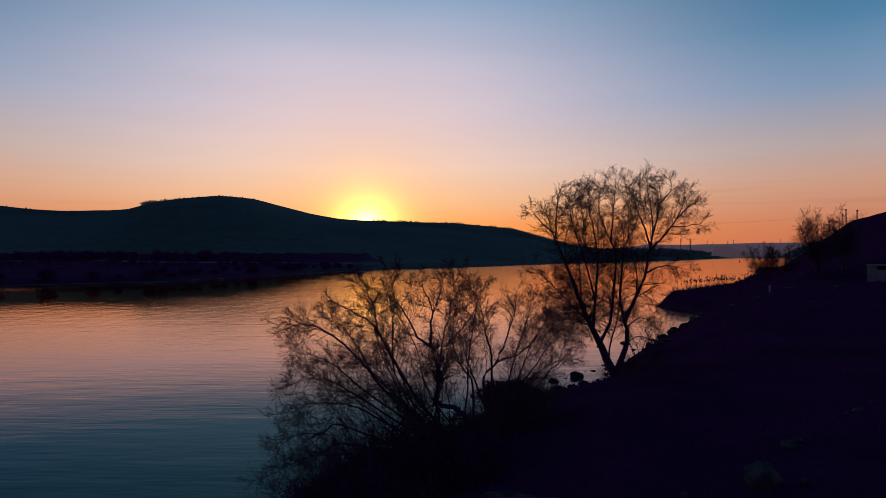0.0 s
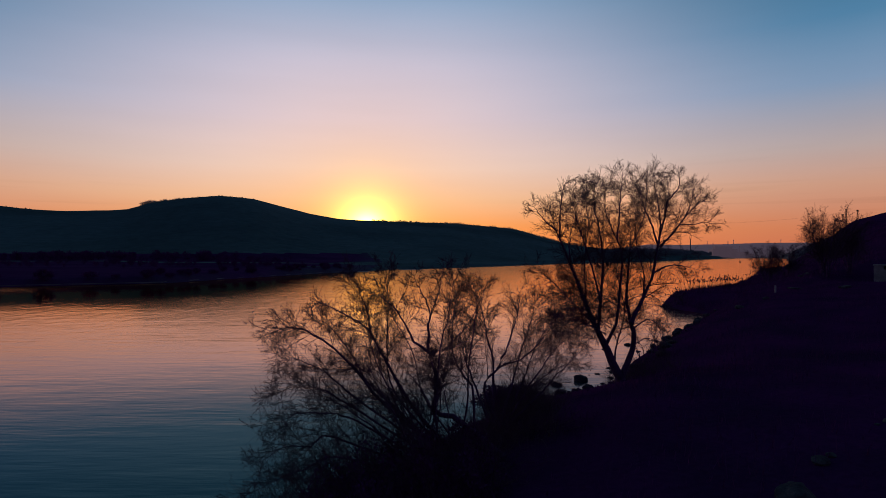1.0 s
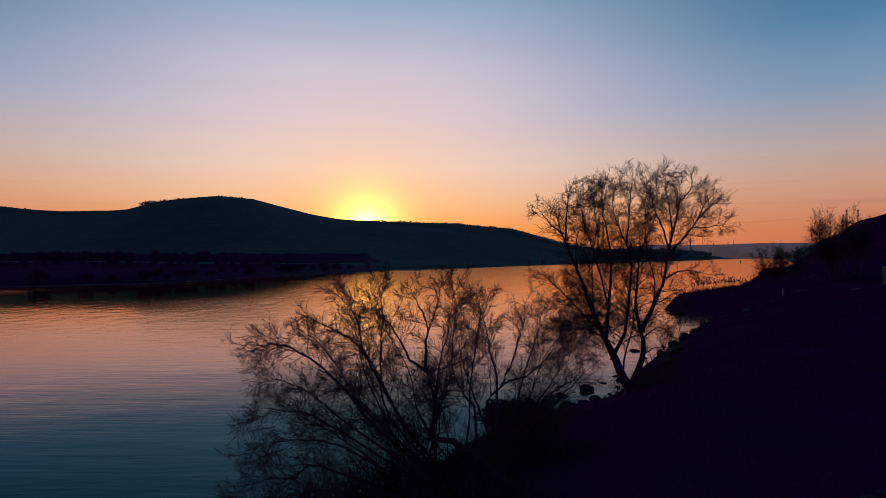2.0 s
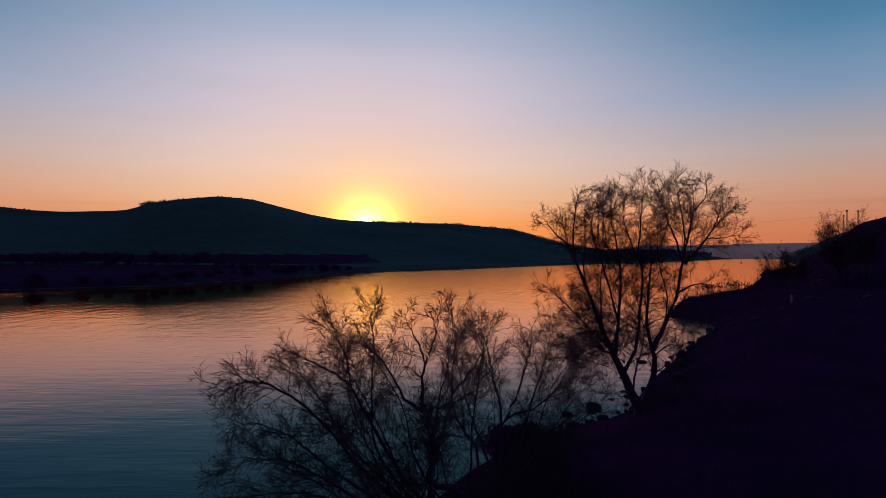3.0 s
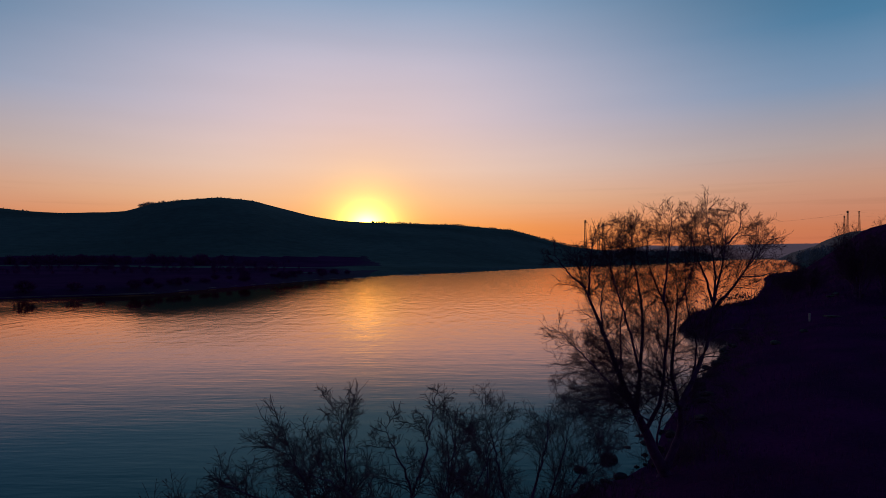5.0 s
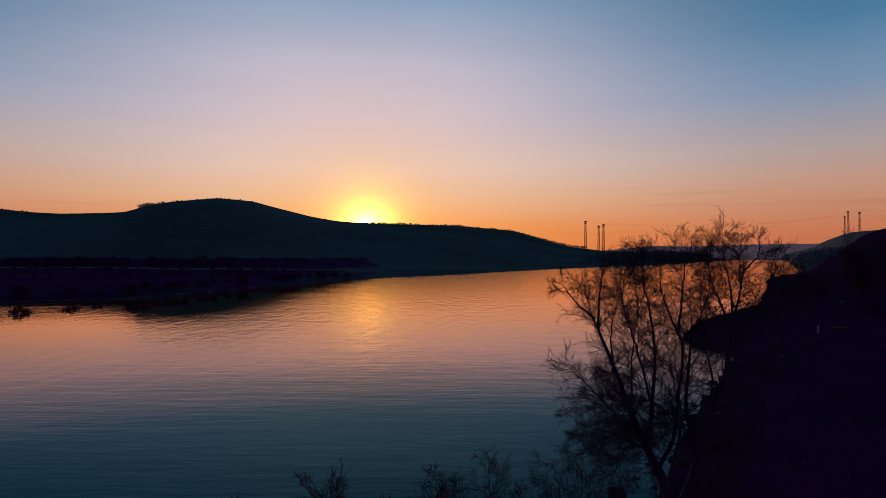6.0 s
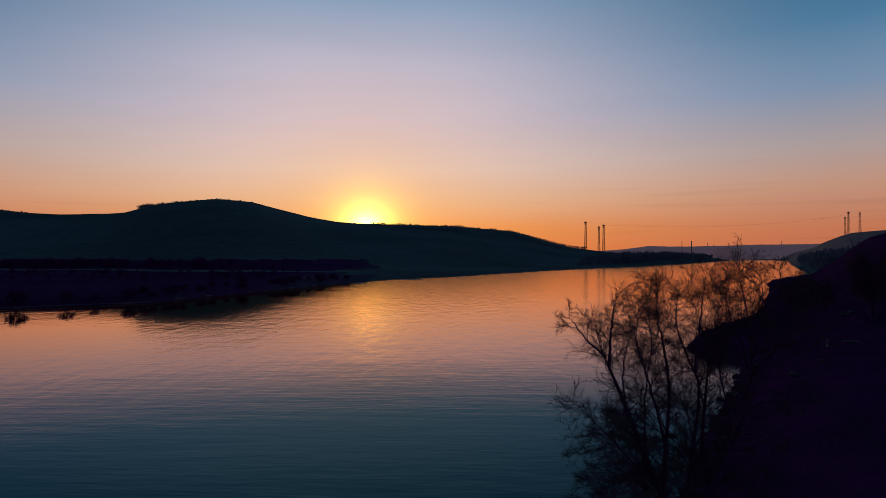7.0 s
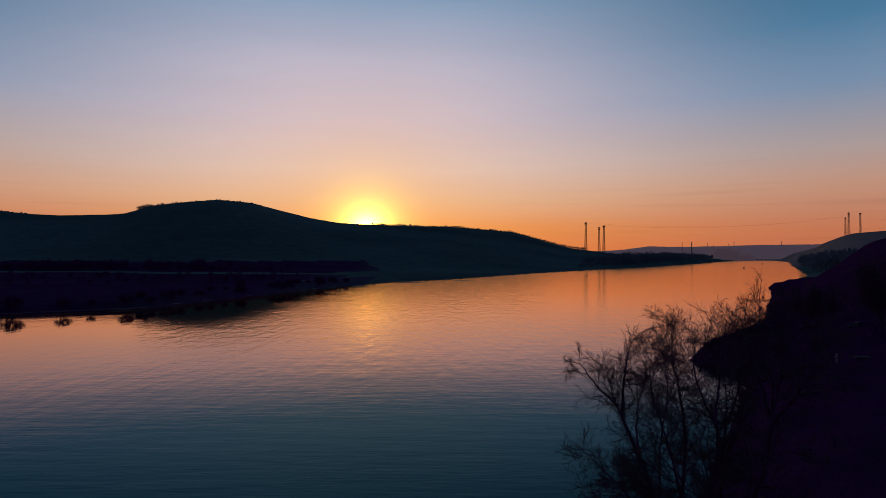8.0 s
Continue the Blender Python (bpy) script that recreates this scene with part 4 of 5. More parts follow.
def reed_bed(name, count, seed, spots, label):
    rng = np.random.RandomState(seed)
    ps, rs, hv, hf = [], [], [], []
    for i in range(count):
        cx, cy, rad = spots[rng.randint(len(spots))]
        x, y = cx + rng.normal(0, rad), cy + rng.normal(0, rad)
        z = max(ground_z(x, y), -0.2)
        h = rng.uniform(0.4, 1.0) + 0.5 * rng.uniform() ** 2
        p = bend(np.array([x, y, z]), np.array([rng.normal(0, 0.08), rng.normal(0, 0.08), 1.0]), h, 5, rng, 0.02, 0.03)
        ps.append(p)
        rs.append(np.array([0.007, 0.007, 0.006, 0.005, 0.004]) * 1.6)
        if h > 0.72:
            e, n0 = p[-1], len(hv)
            w_, L = rng.uniform(0.05, 0.09), rng.uniform(0.22, 0.34)
            sx = rng.choice((-1, 1)) * 0.09
            for q in ((0, 0, -0.05), (w_, 0, L * 0.35), (sx, 0, L), (-w_, 0, L * 0.35), (0, w_, L * 0.4), (0, -w_, L * 0.4)):
                hv.append((e[0] + q[0], e[1] + q[1], e[2] + q[2]))
            for t3 in ((0, 1, 4), (0, 4, 3), (0, 3, 5), (0, 5, 1), (2, 4, 1), (2, 3, 4), (2, 5, 3), (2, 1, 5)):
                hf.append(tuple(n0 + k for k in t3))
    v, f = joined([tubes(np.array(ps), np.array(rs), 3)])
    root = empty(name, (spots[0][0], spots[0][1], ground_z(spots[0][0], spots[0][1])))
    o = np.array(root.location)
    raw("stalks", v - o, f, M_GRASS, root)["kind"] = "stuff"
    raw("plumes", np.array(hv) - o, hf, M_TWIG, root, "dark feathery seed heads")["kind"] = "stuff"
    return tagged(root, label, "reeds")


reed_bed("reed_bed", 210, 81, [(28.6, 69.5, 0.9), (31.2, 71.5, 1.1), (33.8, 74.0, 1.2), (36.0, 76.0, 1.3), (37.6, 78.0, 1.2)],
         "tall dry reeds with feathery heads behind the bluff")
reed_bed("reed_bed", 120, 82, [(52.0, 99.0, 1.5), (57.0, 107.0, 2.0), (75.0, 134.0, 2.0), (84.0, 158.0, 2.4)], "far strip of dry reeds along the shore")

# ---------------------------------------------------------------- stones, post, hut


def rock_mesh(seed, squash, sub=3, rough=1.0):
    rng = np.random.RandomState(seed)
    bm = bmesh.new()
    bmesh.ops.create_icosphere(bm, subdivisions=sub, radius=1.0)
    cuts = [(Vector(rng.normal(0, 1, 3)).normalized(), rng.uniform(0.55, 0.85)) for _ in range(9)]
    off = Vector(rng.uniform(-50, 50, 3))
    for v in bm.verts:
        for n_, d in cuts:
            k = v.co.dot(n_) - d
            if k > 0:
                v.co -= n_ * k * 0.9
        v.co *= 1 + rough * (0.10 * noise.noise(v.co * 2.1 + off) + 0.05 * noise.noise(v.co * 6 + off))
        v.co.z *= squash
    me = bpy.data.meshes.new("boulder")
    bm.to_mesh(me)
    bm.free()
    me.materials.append(M_ROCK)
    return me


WET = [rock_mesh(920 + i, q, 2) for i, q in enumerate((0.6, 0.7, 0.5, 0.8, 0.65))]
for me in WET:
    me.materials[0] = M_WET
ROCKS = [rock_mesh(900 + i, q, 2 if i < 5 else 4, 1.0 if i < 6 else 2.6) for i, q in enumerate((0.6, 0.7, 0.5, 0.8, 0.65, 0.9, 0.3))]


def boulder(x, y, size, kind_, turn, label, group, sink=0.25, z=None):
    ob = new("boulder", WET[kind_] if "dark" in label and kind_ < 5 else ROCKS[kind_])
    zz = max(ground_z(x, y), -0.12) if z is None else z
    ob.matrix_world = pose(x, y, zz + size * (0.35 - sink), 0, 0, turn) @ Matrix.Diagonal((size, size * 0.85, size, 1))
    return tagged(ob, label, "rock", group)


boulder(4.92, 9.05, 0.30, 5, 20, "pale squared boulder lying on the dark bank", "stones on the bank", 0.0)
boulder(5.42, 8.85, 0.11, 3, 70, "small pale stone beside a larger boulder", "stones on the bank", 0.0)
boulder(1.15, 9.6, 0.80, 6, 10, "broad flat mossy stone slab in the grass", "stones on the bank", 0.38)
boulder(1.75, 9.2, 0.42, 6, 100, "broad flat mossy stone slab in the grass", "stones on the bank", 0.38)
for x, y, q in ((6.1, 10.4, 0.16), (6.4, 10.6, 0.09), (8.8, 12.5, 0.14), (8.4, 12.3, 0.07), (3.6, 8.8, 0.08), (9.6, 13.2, 0.09), (24.5, 45.5, 0.3), (21.5, 43.5, 0.35)):
    boulder(x, y, q, int(q * 100) % 5, x * 57, "small pale stone half sunk in the bank", "stones on the bank", 0.2)
rng = np.random.RandomState(5)
for i in range(110):
    y = rng.uniform(23.5, 53)
    x = np.interp(y, RIGHT_BANK[:, 1], RIGHT_BANK[:, 0])
    q = 0.09 + 0.30 * rng.uniform() ** 1.9
    boulder(x + rng.normal(0.25, 0.55), y + rng.normal(0, 0.3), q, rng.randint(5), rng.uniform(0, 360),
            "dark wet boulder at the water's edge", "boulders along the shore", 0.12)
for x, y, q in ((6.1, 27.0, 0.40), (4.9, 26.0, 0.32), (7.2, 28.4, 0.22), (7.7, 28.9, 0.18), (6.8, 28.1, 0.15), (8.2, 29.8, 0.24), (5.5, 26.6, 0.17), (5.3, 25.6, 0.13), (5.7, 25.2, 0.09), (4.9, 25.3, 0.15), (6.6, 27.6, 0.10), (5.1, 26.4, 0.07), (6.4, 26.9, 0.08),
                (4.2, 24.6, 0.13), (4.5, 25.0, 0.07), (7.3, 28.2, 0.14), (8.0, 29.0, 0.18), (5.6, 26.0, 0.06), (6.2, 25.8, 0.12), (6.9, 26.4, 0.10),
                (4.6, 24.4, 0.17), (5.4, 24.9, 0.16), (7.6, 27.5, 0.16)):
    boulder(x, y, q, int(x * 10) % 5, x * 91, "dark boulder standing in the shallows", "boulders in the shallows", 0.05)


def box_bm(sx, sy, sz, bevel=0.02):
    bm = bmesh.new()
    bmesh.ops.create_cube(bm, size=1.0)
    for v in bm.verts:
        v.co = Vector((v.co.x * sx, v.co.y * sy, (v.co.z + 0.5) * sz))
    if bevel:
        bmesh.ops.bevel(bm, geom=bm.edges[:], offset=bevel, segments=2, affect="EDGES", profile=0.5)
    return bm


post = part("marker_post", box_bm(0.12, 0.12, 0.66, 0.025), M_PAINT)
post.location = (28.16, 50.7, ground_z(28.16, 50.7) - 0.04)
tagged(post, "short white marker post on the terrace", "post")

HX, HY = 43.14, 57.32
hut = empty("concrete_hut", (HX, HY, 3.15))
hut.rotation_euler = (0, 0, radians(-37))
for nm, sx, sy, sz, lx, ly, lz in (("front_wall", 0.78, 0.16, 1.45, -1.05, -0.9, 0), ("front_wall", 1.4, 0.16, 1.45, 0.74, -0.9, 0), ("front_wall", 0.7, 0.16, 1.10, -0.31, -0.9, 0),
                           ("side_wall", 0.16, 1.76, 1.45, -1.36, 0.06, 0), ("side_wall", 0.16, 1.76, 1.45, 1.36, 0.06, 0), ("back_wall", 2.56, 0.16, 1.45, 0, 0.86, 0),
                           ("roof_slab", 3.0, 2.1, 0.14, 0, 0, 1.45)):
    foot = 0.6 if nm != "roof_slab" else 0.0
    p = part(nm, box_bm(sx, sy, sz + foot, 0.012), M_CONC, hut)
    p.location = (lx, ly, lz - foot)
tagged(hut, "small pale concrete hut with a dark slot", "hut")

slab = part("concrete_slab", box_bm(1.5, 0.5, 0.12, 0.03), M_ROCK)
slab.location, slab.rotation_euler = (29.9, 50.6, ground_z(29.9, 50.6) + 0.0), (0.05, 0.06, 0.2)
tagged(slab, "pale concrete slab lying in the grass", "slab", "slabs in the grass")
for x, y, r_ in ((39.8, 65.2, 0.6), (39.0, 64.6, -0.2), (31.5, 47.0, 0.3)):
    o = copy_thing(slab, pose(x, y, ground_z(x, y) + 0.05, 4, -6, math.degrees(r_)))
    o.scale = (0.6, 0.8, 1.2)

# fence on the hill's brow
fence = empty("fence", (86.0, 112.0, ground_z(86.0, 112.0)))
for i in range(7):
    x, y = 82.5 + i * 2.2, 110.0 + i * 0.8
    p = part("post", box_bm(0.12, 0.12, 1.5, 0.01), M_STEEL, fence)
    p.location = Vector((x, y, ground_z(x, y) - 0.2)) - fence.location
rail = [np.array([82.5 + i * 2.2, 110.0 + i * 0.8, ground_z(82.5 + i * 2.2, 110.0 + i * 0.8) + 1.1]) - np.array(fence.location) for i in range(7)]
v, f = tubes(np.array([rail]), np.full((1, 7), 0.05), 5)
raw("rail", v, f, M_STEEL, fence)
tagged(fence, "thin post and rail fence along the hilltop", "fence")

# ---------------------------------------------------------------- far bank


def far_tree_cloud(seed, leaves, w, h, size):
    """A small bare tree seen from afar: trunk, limbs and a loose crown of slivers, one metre tall."""
    rng = np.random.RandomState(seed)
    ps, rs = [], []
    for i in range(7):
        a = rng.uniform(0, 2 * math.pi)
        e = np.array([math.cos(a) * w * rng.uniform(0.3, 0.9), math.sin(a) * w * rng.uniform(0.3, 0.9), h * rng.uniform(0.6, 0.95)])
        ps.append(smooth_path([np.zeros(3), e * np.array([0.25, 0.25, 0.4]), e], 4))
        rs.append(np.linspace(0.022, 0.006, 4))
    c1 = tubes(np.array(ps), np.array(rs), 3)
    n = leaves
    d = rng.normal(0, 1, (n, 3))
    d /= np.linalg.norm(d, axis=1, keepdims=True)
    d *= rng.uniform(0.25, 1, (n, 1)) ** 0.5 * (1 + 0.25 * np.sin(d[:, :1] * 7 + seed) * np.cos(d[:, 2:] * 5))
    c = d * np.array([w, w, h * 0.42]) + np.array([0, 0, h * 0.58])
    up = d * 0.7 + np.array([0, 0, 0.6]) + rng.normal(0, 0.4, (n, 3))
    up *= size / np.linalg.norm(up, axis=1, keepdims=True)
    sd = np.cross(up, rng.normal(0, 1, (n, 3)))
    sd *= size * 0.22 / (np.linalg.norm(sd, axis=1, keepdims=True) + 1e-9)
    v2 = np.stack([c - sd, c + sd, c + up], 1).reshape(-1, 3)
    f2 = np.arange(n * 3).reshape(n, 3)
    return c1, (v2, f2)


def far_mesh(seed, leaves=260, w=0.42, h=1.0, size=0.16):
    (v1, f1), (v2, f2) = far_tree_cloud(seed, leaves, w, h, size)
    return np.concatenate([v1, v2]), f1.tolist() + (f2 + len(v1)).tolist()


PROTO = [far_mesh(300 + i, 150, 0.36 + 0.1 * (i % 3), 1.0, 0.17) for i in range(6)]


def woods(name, spots, mat, label, category="woods"):
    """Far woods as one growth. spots: (x, y, height)."""
    rng = np.random.RandomState(len(spots))
    vs, fs, o = [], [], 0
    zs = land([q[0] for q in spots], [q[1] for q in spots])
    for (x, y, h), z in zip(spots, zs):
        v, f = PROTO[rng.randint(len(PROTO))]
        a = rng.uniform(0, 2 * math.pi)
        R = np.array([[math.cos(a), -math.sin(a), 0], [math.sin(a), math.cos(a), 0], [0, 0, 1]])
        q = v @ R.T * np.array([h * rng.uniform(0.8, 1.3), h, h]) + np.array([x, y, z - 0.08 * h])
        vs.append(q)
        fs.extend([[k + o for k in g] for g in f])
        o += len(v)
    ob = raw(name, np.concatenate(vs), fs, mat)
    return tagged(ob, label, category, kind="stuff")


rng = np.random.RandomState(17)
spots = []
for b in np.arange(-0.745, 0.24, 0.0012):
    if -0.70 < b < -0.512:
        continue
    r = np.interp(b, SKY_B, SKY_R)
    d = r + rng.uniform(-25, 5)
    big = 2.3 - 1.1 * float(smooth01(-0.51, -0.44, b)) if -0.514 < b < -0.30 else 0.9 if b < -0.12 else (2.1 if math.sin(b * 90) + math.sin(b * 237) > 0 else 1.7) if b < 0.14 else 1.7
    spots.append((b * d + rng.uniform(-1, 1), d, rng.uniform(1.2, 2.9) * big))
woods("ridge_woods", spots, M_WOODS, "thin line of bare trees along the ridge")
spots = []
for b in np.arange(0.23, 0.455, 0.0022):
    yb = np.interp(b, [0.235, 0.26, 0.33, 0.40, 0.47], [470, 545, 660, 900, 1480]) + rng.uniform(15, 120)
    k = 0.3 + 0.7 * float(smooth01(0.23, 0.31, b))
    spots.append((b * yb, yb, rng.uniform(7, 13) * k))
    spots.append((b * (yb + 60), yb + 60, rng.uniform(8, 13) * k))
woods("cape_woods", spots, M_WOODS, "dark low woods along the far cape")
spots = []
for _ in range(260):
    x = -290 + 200 * rng.uniform(0, 1) ** 1.25
    spots.append((x, 330 + 0.12 * (x + 165) + rng.uniform(-22, 22), rng.uniform(1.6, 6.0) * (1 if x < -120 else 0.6)))
for _ in range(160):
    x = rng.uniform(-210, -58)
    spots.append((x, np.interp(x, [-210, -81, -57], [190, 215, 230]) + rng.uniform(-40, 40), rng.uniform(1.2, 2.6)))
woods("plain_woods", spots, M_LEAF, "dark belt of bare trees on the flood plain")
spots = []
for _ in range(130):
    y = rng.uniform(330, 620)
    x = np.interp(y, RIGHT_BANK[:, 1], RIGHT_BANK[:, 0]) + 6 + rng.uniform(0, 1) ** 1.4 * 120
    spots.append((x, y, rng.uniform(7, 13)))
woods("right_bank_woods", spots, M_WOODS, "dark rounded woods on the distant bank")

BUSHES = []
v, f = far_mesh(480, 5200, 0.78, 1.0, 0.085)
hump = raw("bramble_bush", v, f, M_LEAF)
hump.matrix_world = pose(2.25, 19.8, ground_z(2.25, 19.8) - 0.25) @ Matrix.Diagonal((1.4, 1.3, 1.1, 1))
hump["kind"] = "stuff"
tagged(hump, "rounded dark bramble bush on the bank's edge", "bush")
for i in range(4):
    v, f = far_mesh(500 + i, 420, 0.55 + 0.1 * (i % 2), 1.0, 0.2)
    me = bpy.data.meshes.new("bank_bush")
    me.from_pydata(v.tolist(), [], f)
    me.materials.append(M_LEAF)
    BUSHES.append(me)
for i, (x, y, h) in enumerate([(-75.5, 112.2, 2.3), (-69.5, 116.8, 1.6), (-61.0, 122.6, 1.9), (-58.5, 127, 1.2), (-82, 108.5, 1.4), (-66, 119.5, 1.0)]
                              + [(float(np.interp(y, LEFT_BANK[:, 1], LEFT_BANK[:, 0])) - rng.uniform(1.5, 9), y, rng.uniform(0.9, 2.0))
                                 for y in rng.uniform(128, 222, 34)]):
    ob = new("bank_bush", BUSHES[i % 4])
    ob.matrix_world = pose(x, y, ground_z(x, y) - 0.1, 0, 0, i * 77) @ Matrix.Diagonal((h * 1.3, h * 1.3, h, 1))
    tagged(ob, "dark leafless bush on the low far bank", "bush", "bushes on the far bank")

# ---------------------------------------------------------------- pylons, chimneys, cables, buoys


def pylon(x, y, h, seed, label, group):
    root = empty("pylon", (x, y, ground_z(x, y) - 0.5))
    w0, w1 = h * 0.042, h * 0.020
    side = lambda z: w0 + (w1 - w0) * min(z / (h * 0.92), 1) ** 0.8
    for sx, sy in ((-1, -1), (1, -1), (1, 1), (-1, 1)):
        zs = np.linspace(0, h * 0.94, 7)
        v, f = tubes(np.array([[(sx * side(z), sy * side(z), z) for z in zs]]), np.full((1, 7), h * 0.0044), 4)
        raw("leg", v, f, M_STEEL, root)
    zs = np.linspace(0, h * 0.94, 11)
    ps = []
    for a, b in zip(zs[:-1], zs[1:]):
        for (ax, ay), (bx_, by_) in (((-1, -1), (1, -1)), ((1, -1), (1, 1)), ((1, 1), (-1, 1)), ((-1, 1), (-1, -1))):
            ps.append([(ax * side(a), ay * side(a), a), (bx_ * side(b), by_ * side(b), b)])
            ps.append([(bx_ * side(a), by_ * side(a), a), (ax * side(b), ay * side(b), b)])
            ps.append([(ax * side(b), ay * side(b), b), (bx_ * side(b), by_ * side(b), b)])
    v, f = tubes(np.array(ps), np.full((len(ps), 2), h * 0.0024), 3)
    raw("bracing", v, f, M_STEEL, root)
    for z, w in ((0.955, 0.05), (0.90, 0.04)):
        p = part("crossarm", box_bm(h * w * 2, h * 0.045, h * 0.022, 0.05), M_STEEL, root)
        p.location = (0, 0, h * z)
    p = part("peak", box_bm(h * 0.05, h * 0.05, h * 0.05, 0.05), M_STEEL, root)
    p.location = (0, 0, h * 0.945)
    return tagged(root, label, "pylon", group)


for x, y, h in ((218.0, 905.0, 44.0), (239.5, 910.0, 40.0), (245.5, 905.0, 43.5)):
    pylon(x, y, h, 1, "tall steel lattice pylon beyond the cape", "pylons on the far bank")
for x, y, h in ((823, 1210, 38.0), (830, 1210, 46.0), (857, 1215, 43.0)):
    pylon(x, y, h, 2, "tall steel lattice pylon on the distant hill", "pylons on the distant hill")

for (ax, ay, az), (bx_, by_, bz) in (((218, 905, 60), (818, 1210, 90)), ((245, 905, 60), (851, 1215, 92)), ((239, 910, 56), (824, 1210, 96)), ((818, 1210, 90), (1500, 1500, 95)),
                                     ((851, 1215, 92), (1500, 1480, 99))):
    za = ground_z(ax, ay) + 42
    zb = ground_z(bx_, by_) + 41
    t = np.linspace(0, 1, 25)
    p = np.stack([ax + (bx_ - ax) * t, ay + (by_ - ay) * t, za + (zb - za) * t - 4 * 12 * t * (1 - t)], -1)
    v, f = tubes(np.array([p]), np.full((1, 25), 0.035), 3)
    tagged(raw("power_cable", v, f, M_STEEL), "thin dark power cable hanging between pylons", "cable", "power cables")


def chimney(x, y, h, r):
    root = empty("chimney", (x, y, ground_z(x, y) - 1))
    bm = bmesh.new()
    bmesh.ops.create_cone(bm, cap_ends=True, segments=16, radius1=r, radius2=r * 0.62, depth=h)
    for v in bm.verts:
        v.co.z += h / 2
    part("shaft", bm, M_FAR_HAZE, root, smooth=False)
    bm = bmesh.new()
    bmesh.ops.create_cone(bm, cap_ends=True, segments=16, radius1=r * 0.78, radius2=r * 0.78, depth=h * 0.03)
    part("rim", bm, M_FAR_HAZE, root).location = (0, 0, h * 0.985)
    return tagged(root, "slim dark factory chimney behind the woods", "chimney", "factory chimneys")


chimney(572.0, 1360.0, 38.0, 1.5)
chimney(560.0, 1385.0, 42.0, 0.8)


def far_hall(x, y, w, d, h, stacks):
    """A works hall at the foot of the hazy hills, with a stepped roof and stacks."""
    root = empty("factory_hall", (x, y, ground_z(x, y) - 1))
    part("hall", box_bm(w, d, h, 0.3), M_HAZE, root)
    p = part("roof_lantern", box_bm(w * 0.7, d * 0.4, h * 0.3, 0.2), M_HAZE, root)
    p.location = (0, 0, h)
    for q, hh in stacks:
        bm = bmesh.new()
        bmesh.ops.create_cone(bm, cap_ends=True, segments=10, radius1=2.2, radius2=1.3, depth=hh)
        p = part("stack", bm, M_HAZE, root)
        p.location = (q, 0, hh / 2)
    return tagged(root, "hazy works hall with slim stacks across the water", "factory", "works at the valley's end")


far_hall(1085.0, 2280.0, 95.0, 40.0, 34.0, ((-38.0, 58.0), (20.0, 64.0)))
far_hall(1185.0, 2330.0, 70.0, 40.0, 22.0, ((-10.0, 52.0),))
for x, h in ((1935.0, 26.0), (2130.0, 34.0), (2480.0, 28.0)):
    i = int(np.argmin(abs(bx - x)))
    mast = empty("mast", (bx[i], 4300.0, hb[i] - 3))
    v, f = tubes(np.array([[(0, 0, 0), (0, 0, h * 0.6), (0, 0, h)]]), np.array([[2.0, 1.4, 0.7]]), 6)
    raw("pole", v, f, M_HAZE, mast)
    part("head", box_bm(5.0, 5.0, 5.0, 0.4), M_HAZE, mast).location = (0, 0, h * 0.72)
    tagged(mast, "distant mast standing on the hazy ridge", "mast", "masts on the ridge")


def buoy(x, y, s_):
    root = empty("buoy", (x, y, -0.2))
    bm = bmesh.new()
    bmesh.ops.create_cone(bm, cap_ends=True, segments=14, radius1=0.9 * s_, radius2=0.75 * s_, depth=0.8 * s_)
    part("float", bm, M_STEEL, root).location = (0, 0, 0.35 * s_)
    bm = bmesh.new()
    bmesh.ops.create_cone(bm, cap_ends=True, segments=10, radius1=0.5 * s_, radius2=0.18 * s_, depth=1.8 * s_)
    part("tower", bm, M_STEEL, root).location = (0, 0, 1.55 * s_)
    return tagged(root, "dark navigation buoy floating on the river", "buoy", "river buoys")


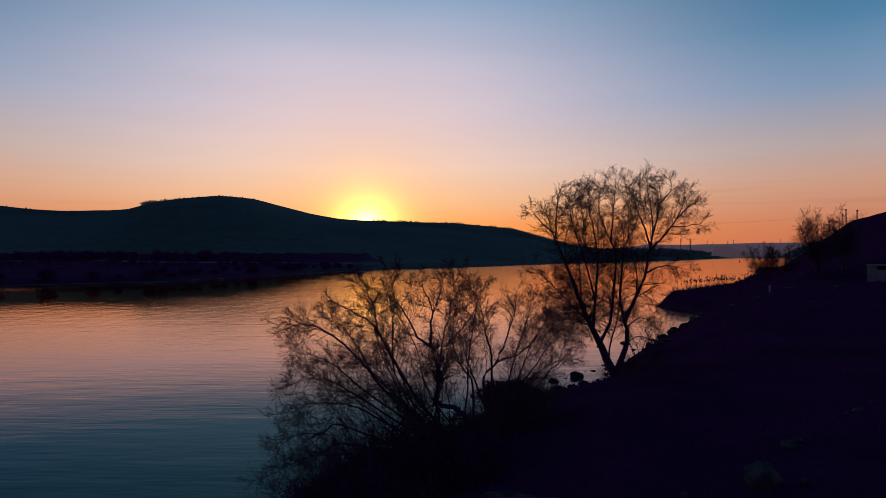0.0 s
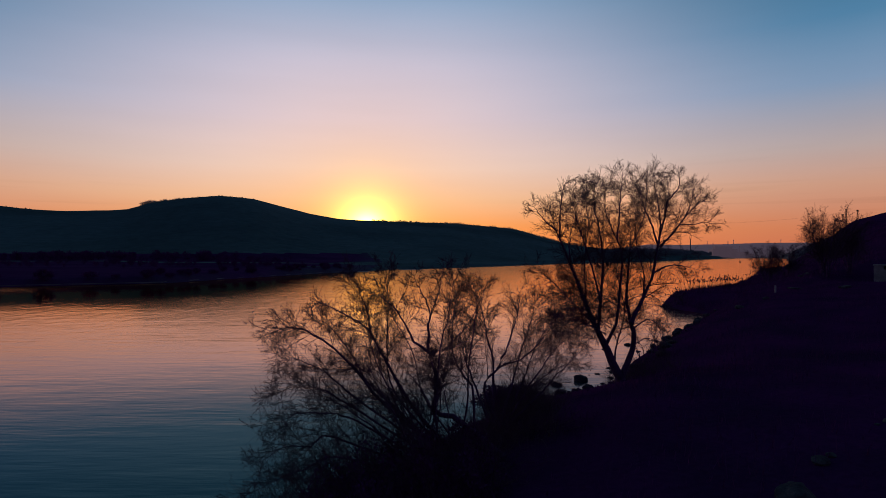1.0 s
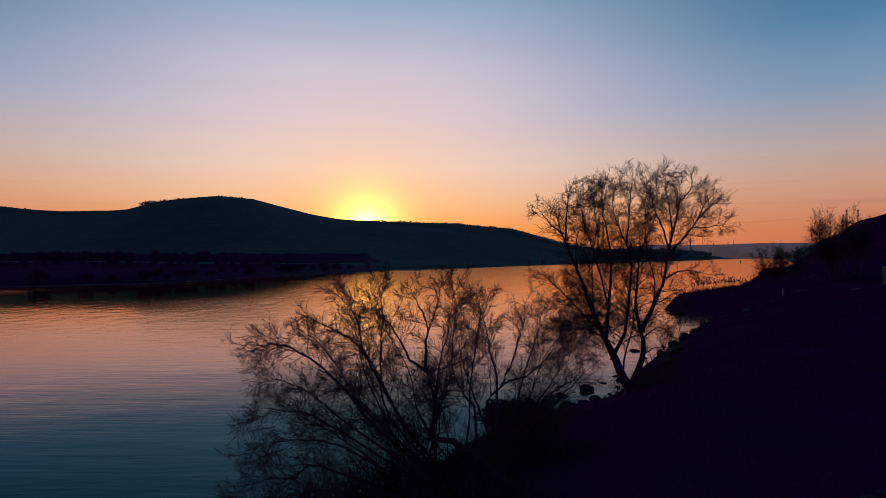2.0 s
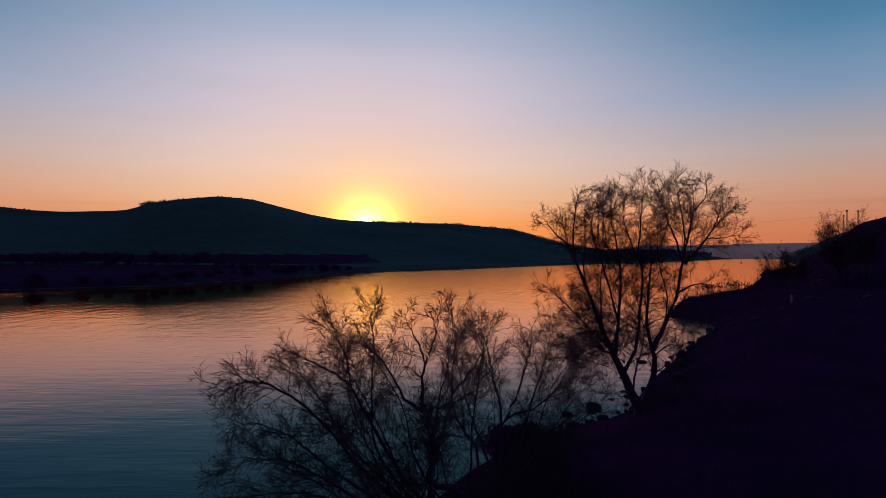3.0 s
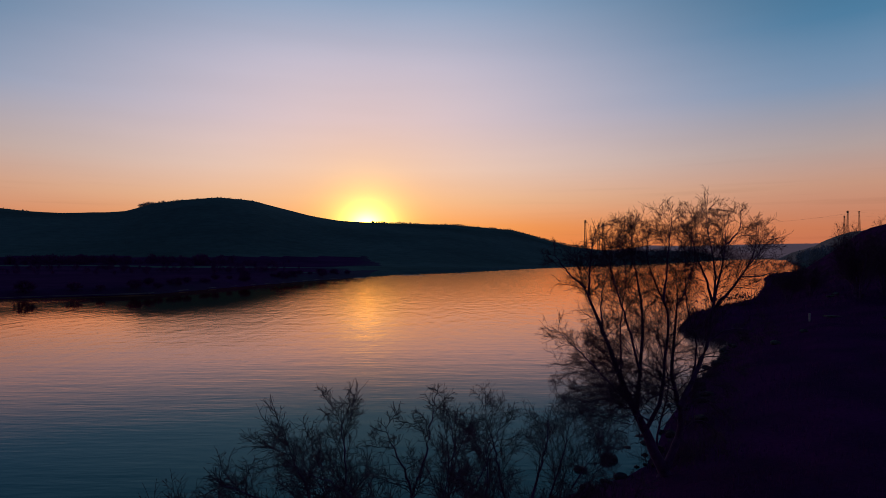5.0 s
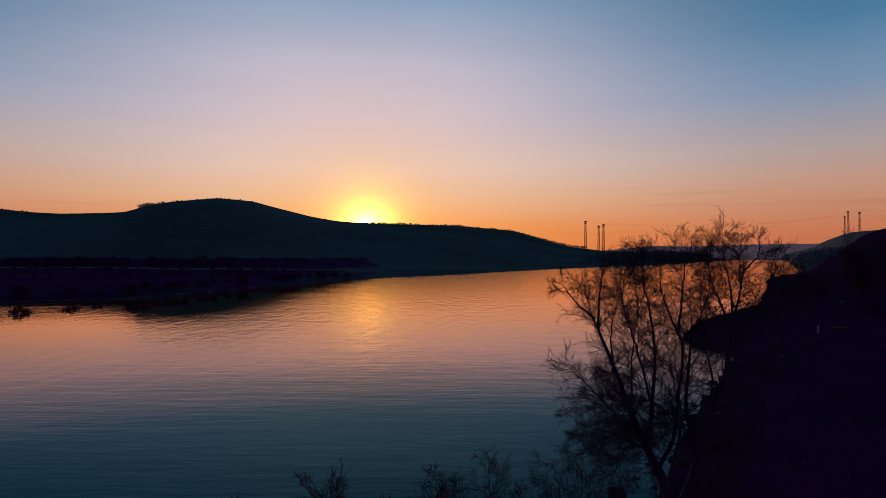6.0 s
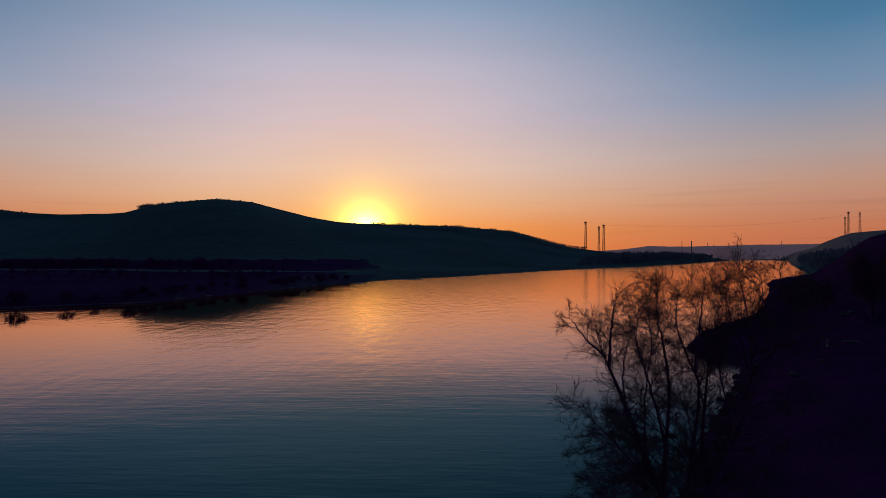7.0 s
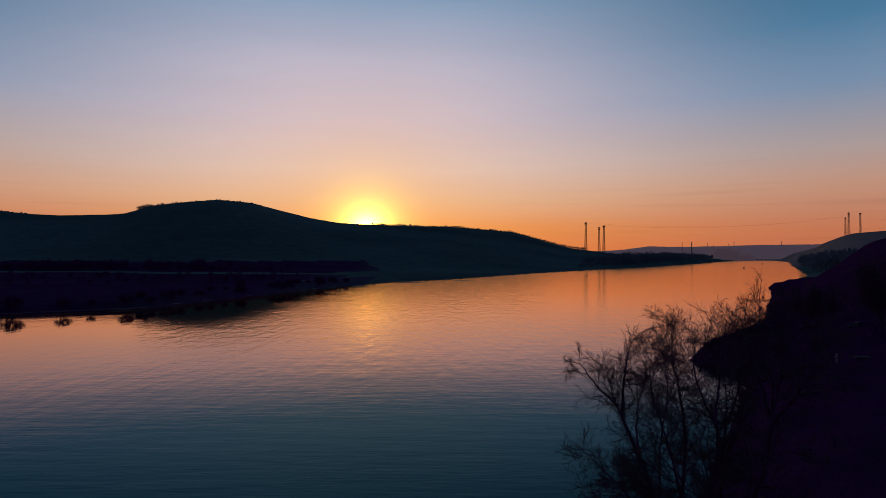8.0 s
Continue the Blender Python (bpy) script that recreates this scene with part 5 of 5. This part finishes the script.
buoy(291.0, 577.0, 1.0)
buoy(519.0, 965.0, 1.2)


# ---------------------------------------------------------------- pale mud along the far shore


def mud_strip():
    rng = np.random.RandomState(91)
    ys = np.arange(104.0, 236.0, 1.2)
    xs = np.interp(ys, LEFT_BANK[:, 1], LEFT_BANK[:, 0])
    vs, fs = [], []
    for i, (x, y) in enumerate(zip(xs, ys)):
        w_ = 0.22 + 0.22 * float(wobble(np.array(x), np.array(y), 0.09, 92)) + rng.uniform(-0.08, 0.08)
        w_ = max(w_, 0.05)
        for q, z in ((-0.5, -0.10), (-0.3, 0.20), (-0.3 - w_ * 0.6, 0.24 + 0.3 * w_), (-0.5 - w_, 0.12)):
            vs.append((x + q * 0.9, y + q * 0.4, z))
    for i in range(len(ys) - 1):
        for k in range(3):
            a = i * 4 + k
            fs.append((a, a + 1, a + 5, a + 4))
    ob = raw("mud_strip", vs, fs, M_MUD, smooth=True)
    return tagged(ob, "thin pale strip of bare mud along the far waterline", "shore", kind="structure")


mud_strip()

# ---------------------------------------------------------------- pale bars off the far bank, standing in for bright water


def sandbar(x, y, length, width, h, turn, seed):
    n, m = 40, 8
    vs, fs = [], []
    for i in range(n + 1):
        u = i / n * 2 - 1
        w_ = width * math.sqrt(max(1 - u * u, 0)) * (1 + 0.35 * noise.noise(Vector((u * 4, seed, 0)))) + 0.02
        for j in range(m + 1):
            q = j / m * 2 - 1
            z = h * (1 - q * q) * (1 - u * u) * (1 + 0.5 * noise.noise(Vector((u * 6, q * 2, seed)))) - 0.03
            vs.append((u * length / 2, q * w_ / 2, z))
    for i in range(n):
        for j in range(m):
            a = i * (m + 1) + j
            fs.append((a, a + m + 1, a + m + 2, a + 1))
    ob = raw("sandbar", vs, fs, M_GLEAM, smooth=True)
    ob.matrix_world = pose(x, y, 0, 0, 0, turn)
    return tagged(ob, "low pale bar standing in for sky-bright water", "sandbar", "sand bars")


sandbar(-12.5, 247.0, 12.5, 4.0, 0.35, 3, 1)
sandbar(-29.0, 214.0, 6.0, 3.0, 0.30, -8, 2)
sandbar(9.0, 268.0, 8.0, 2.5, 0.25, 12, 3)
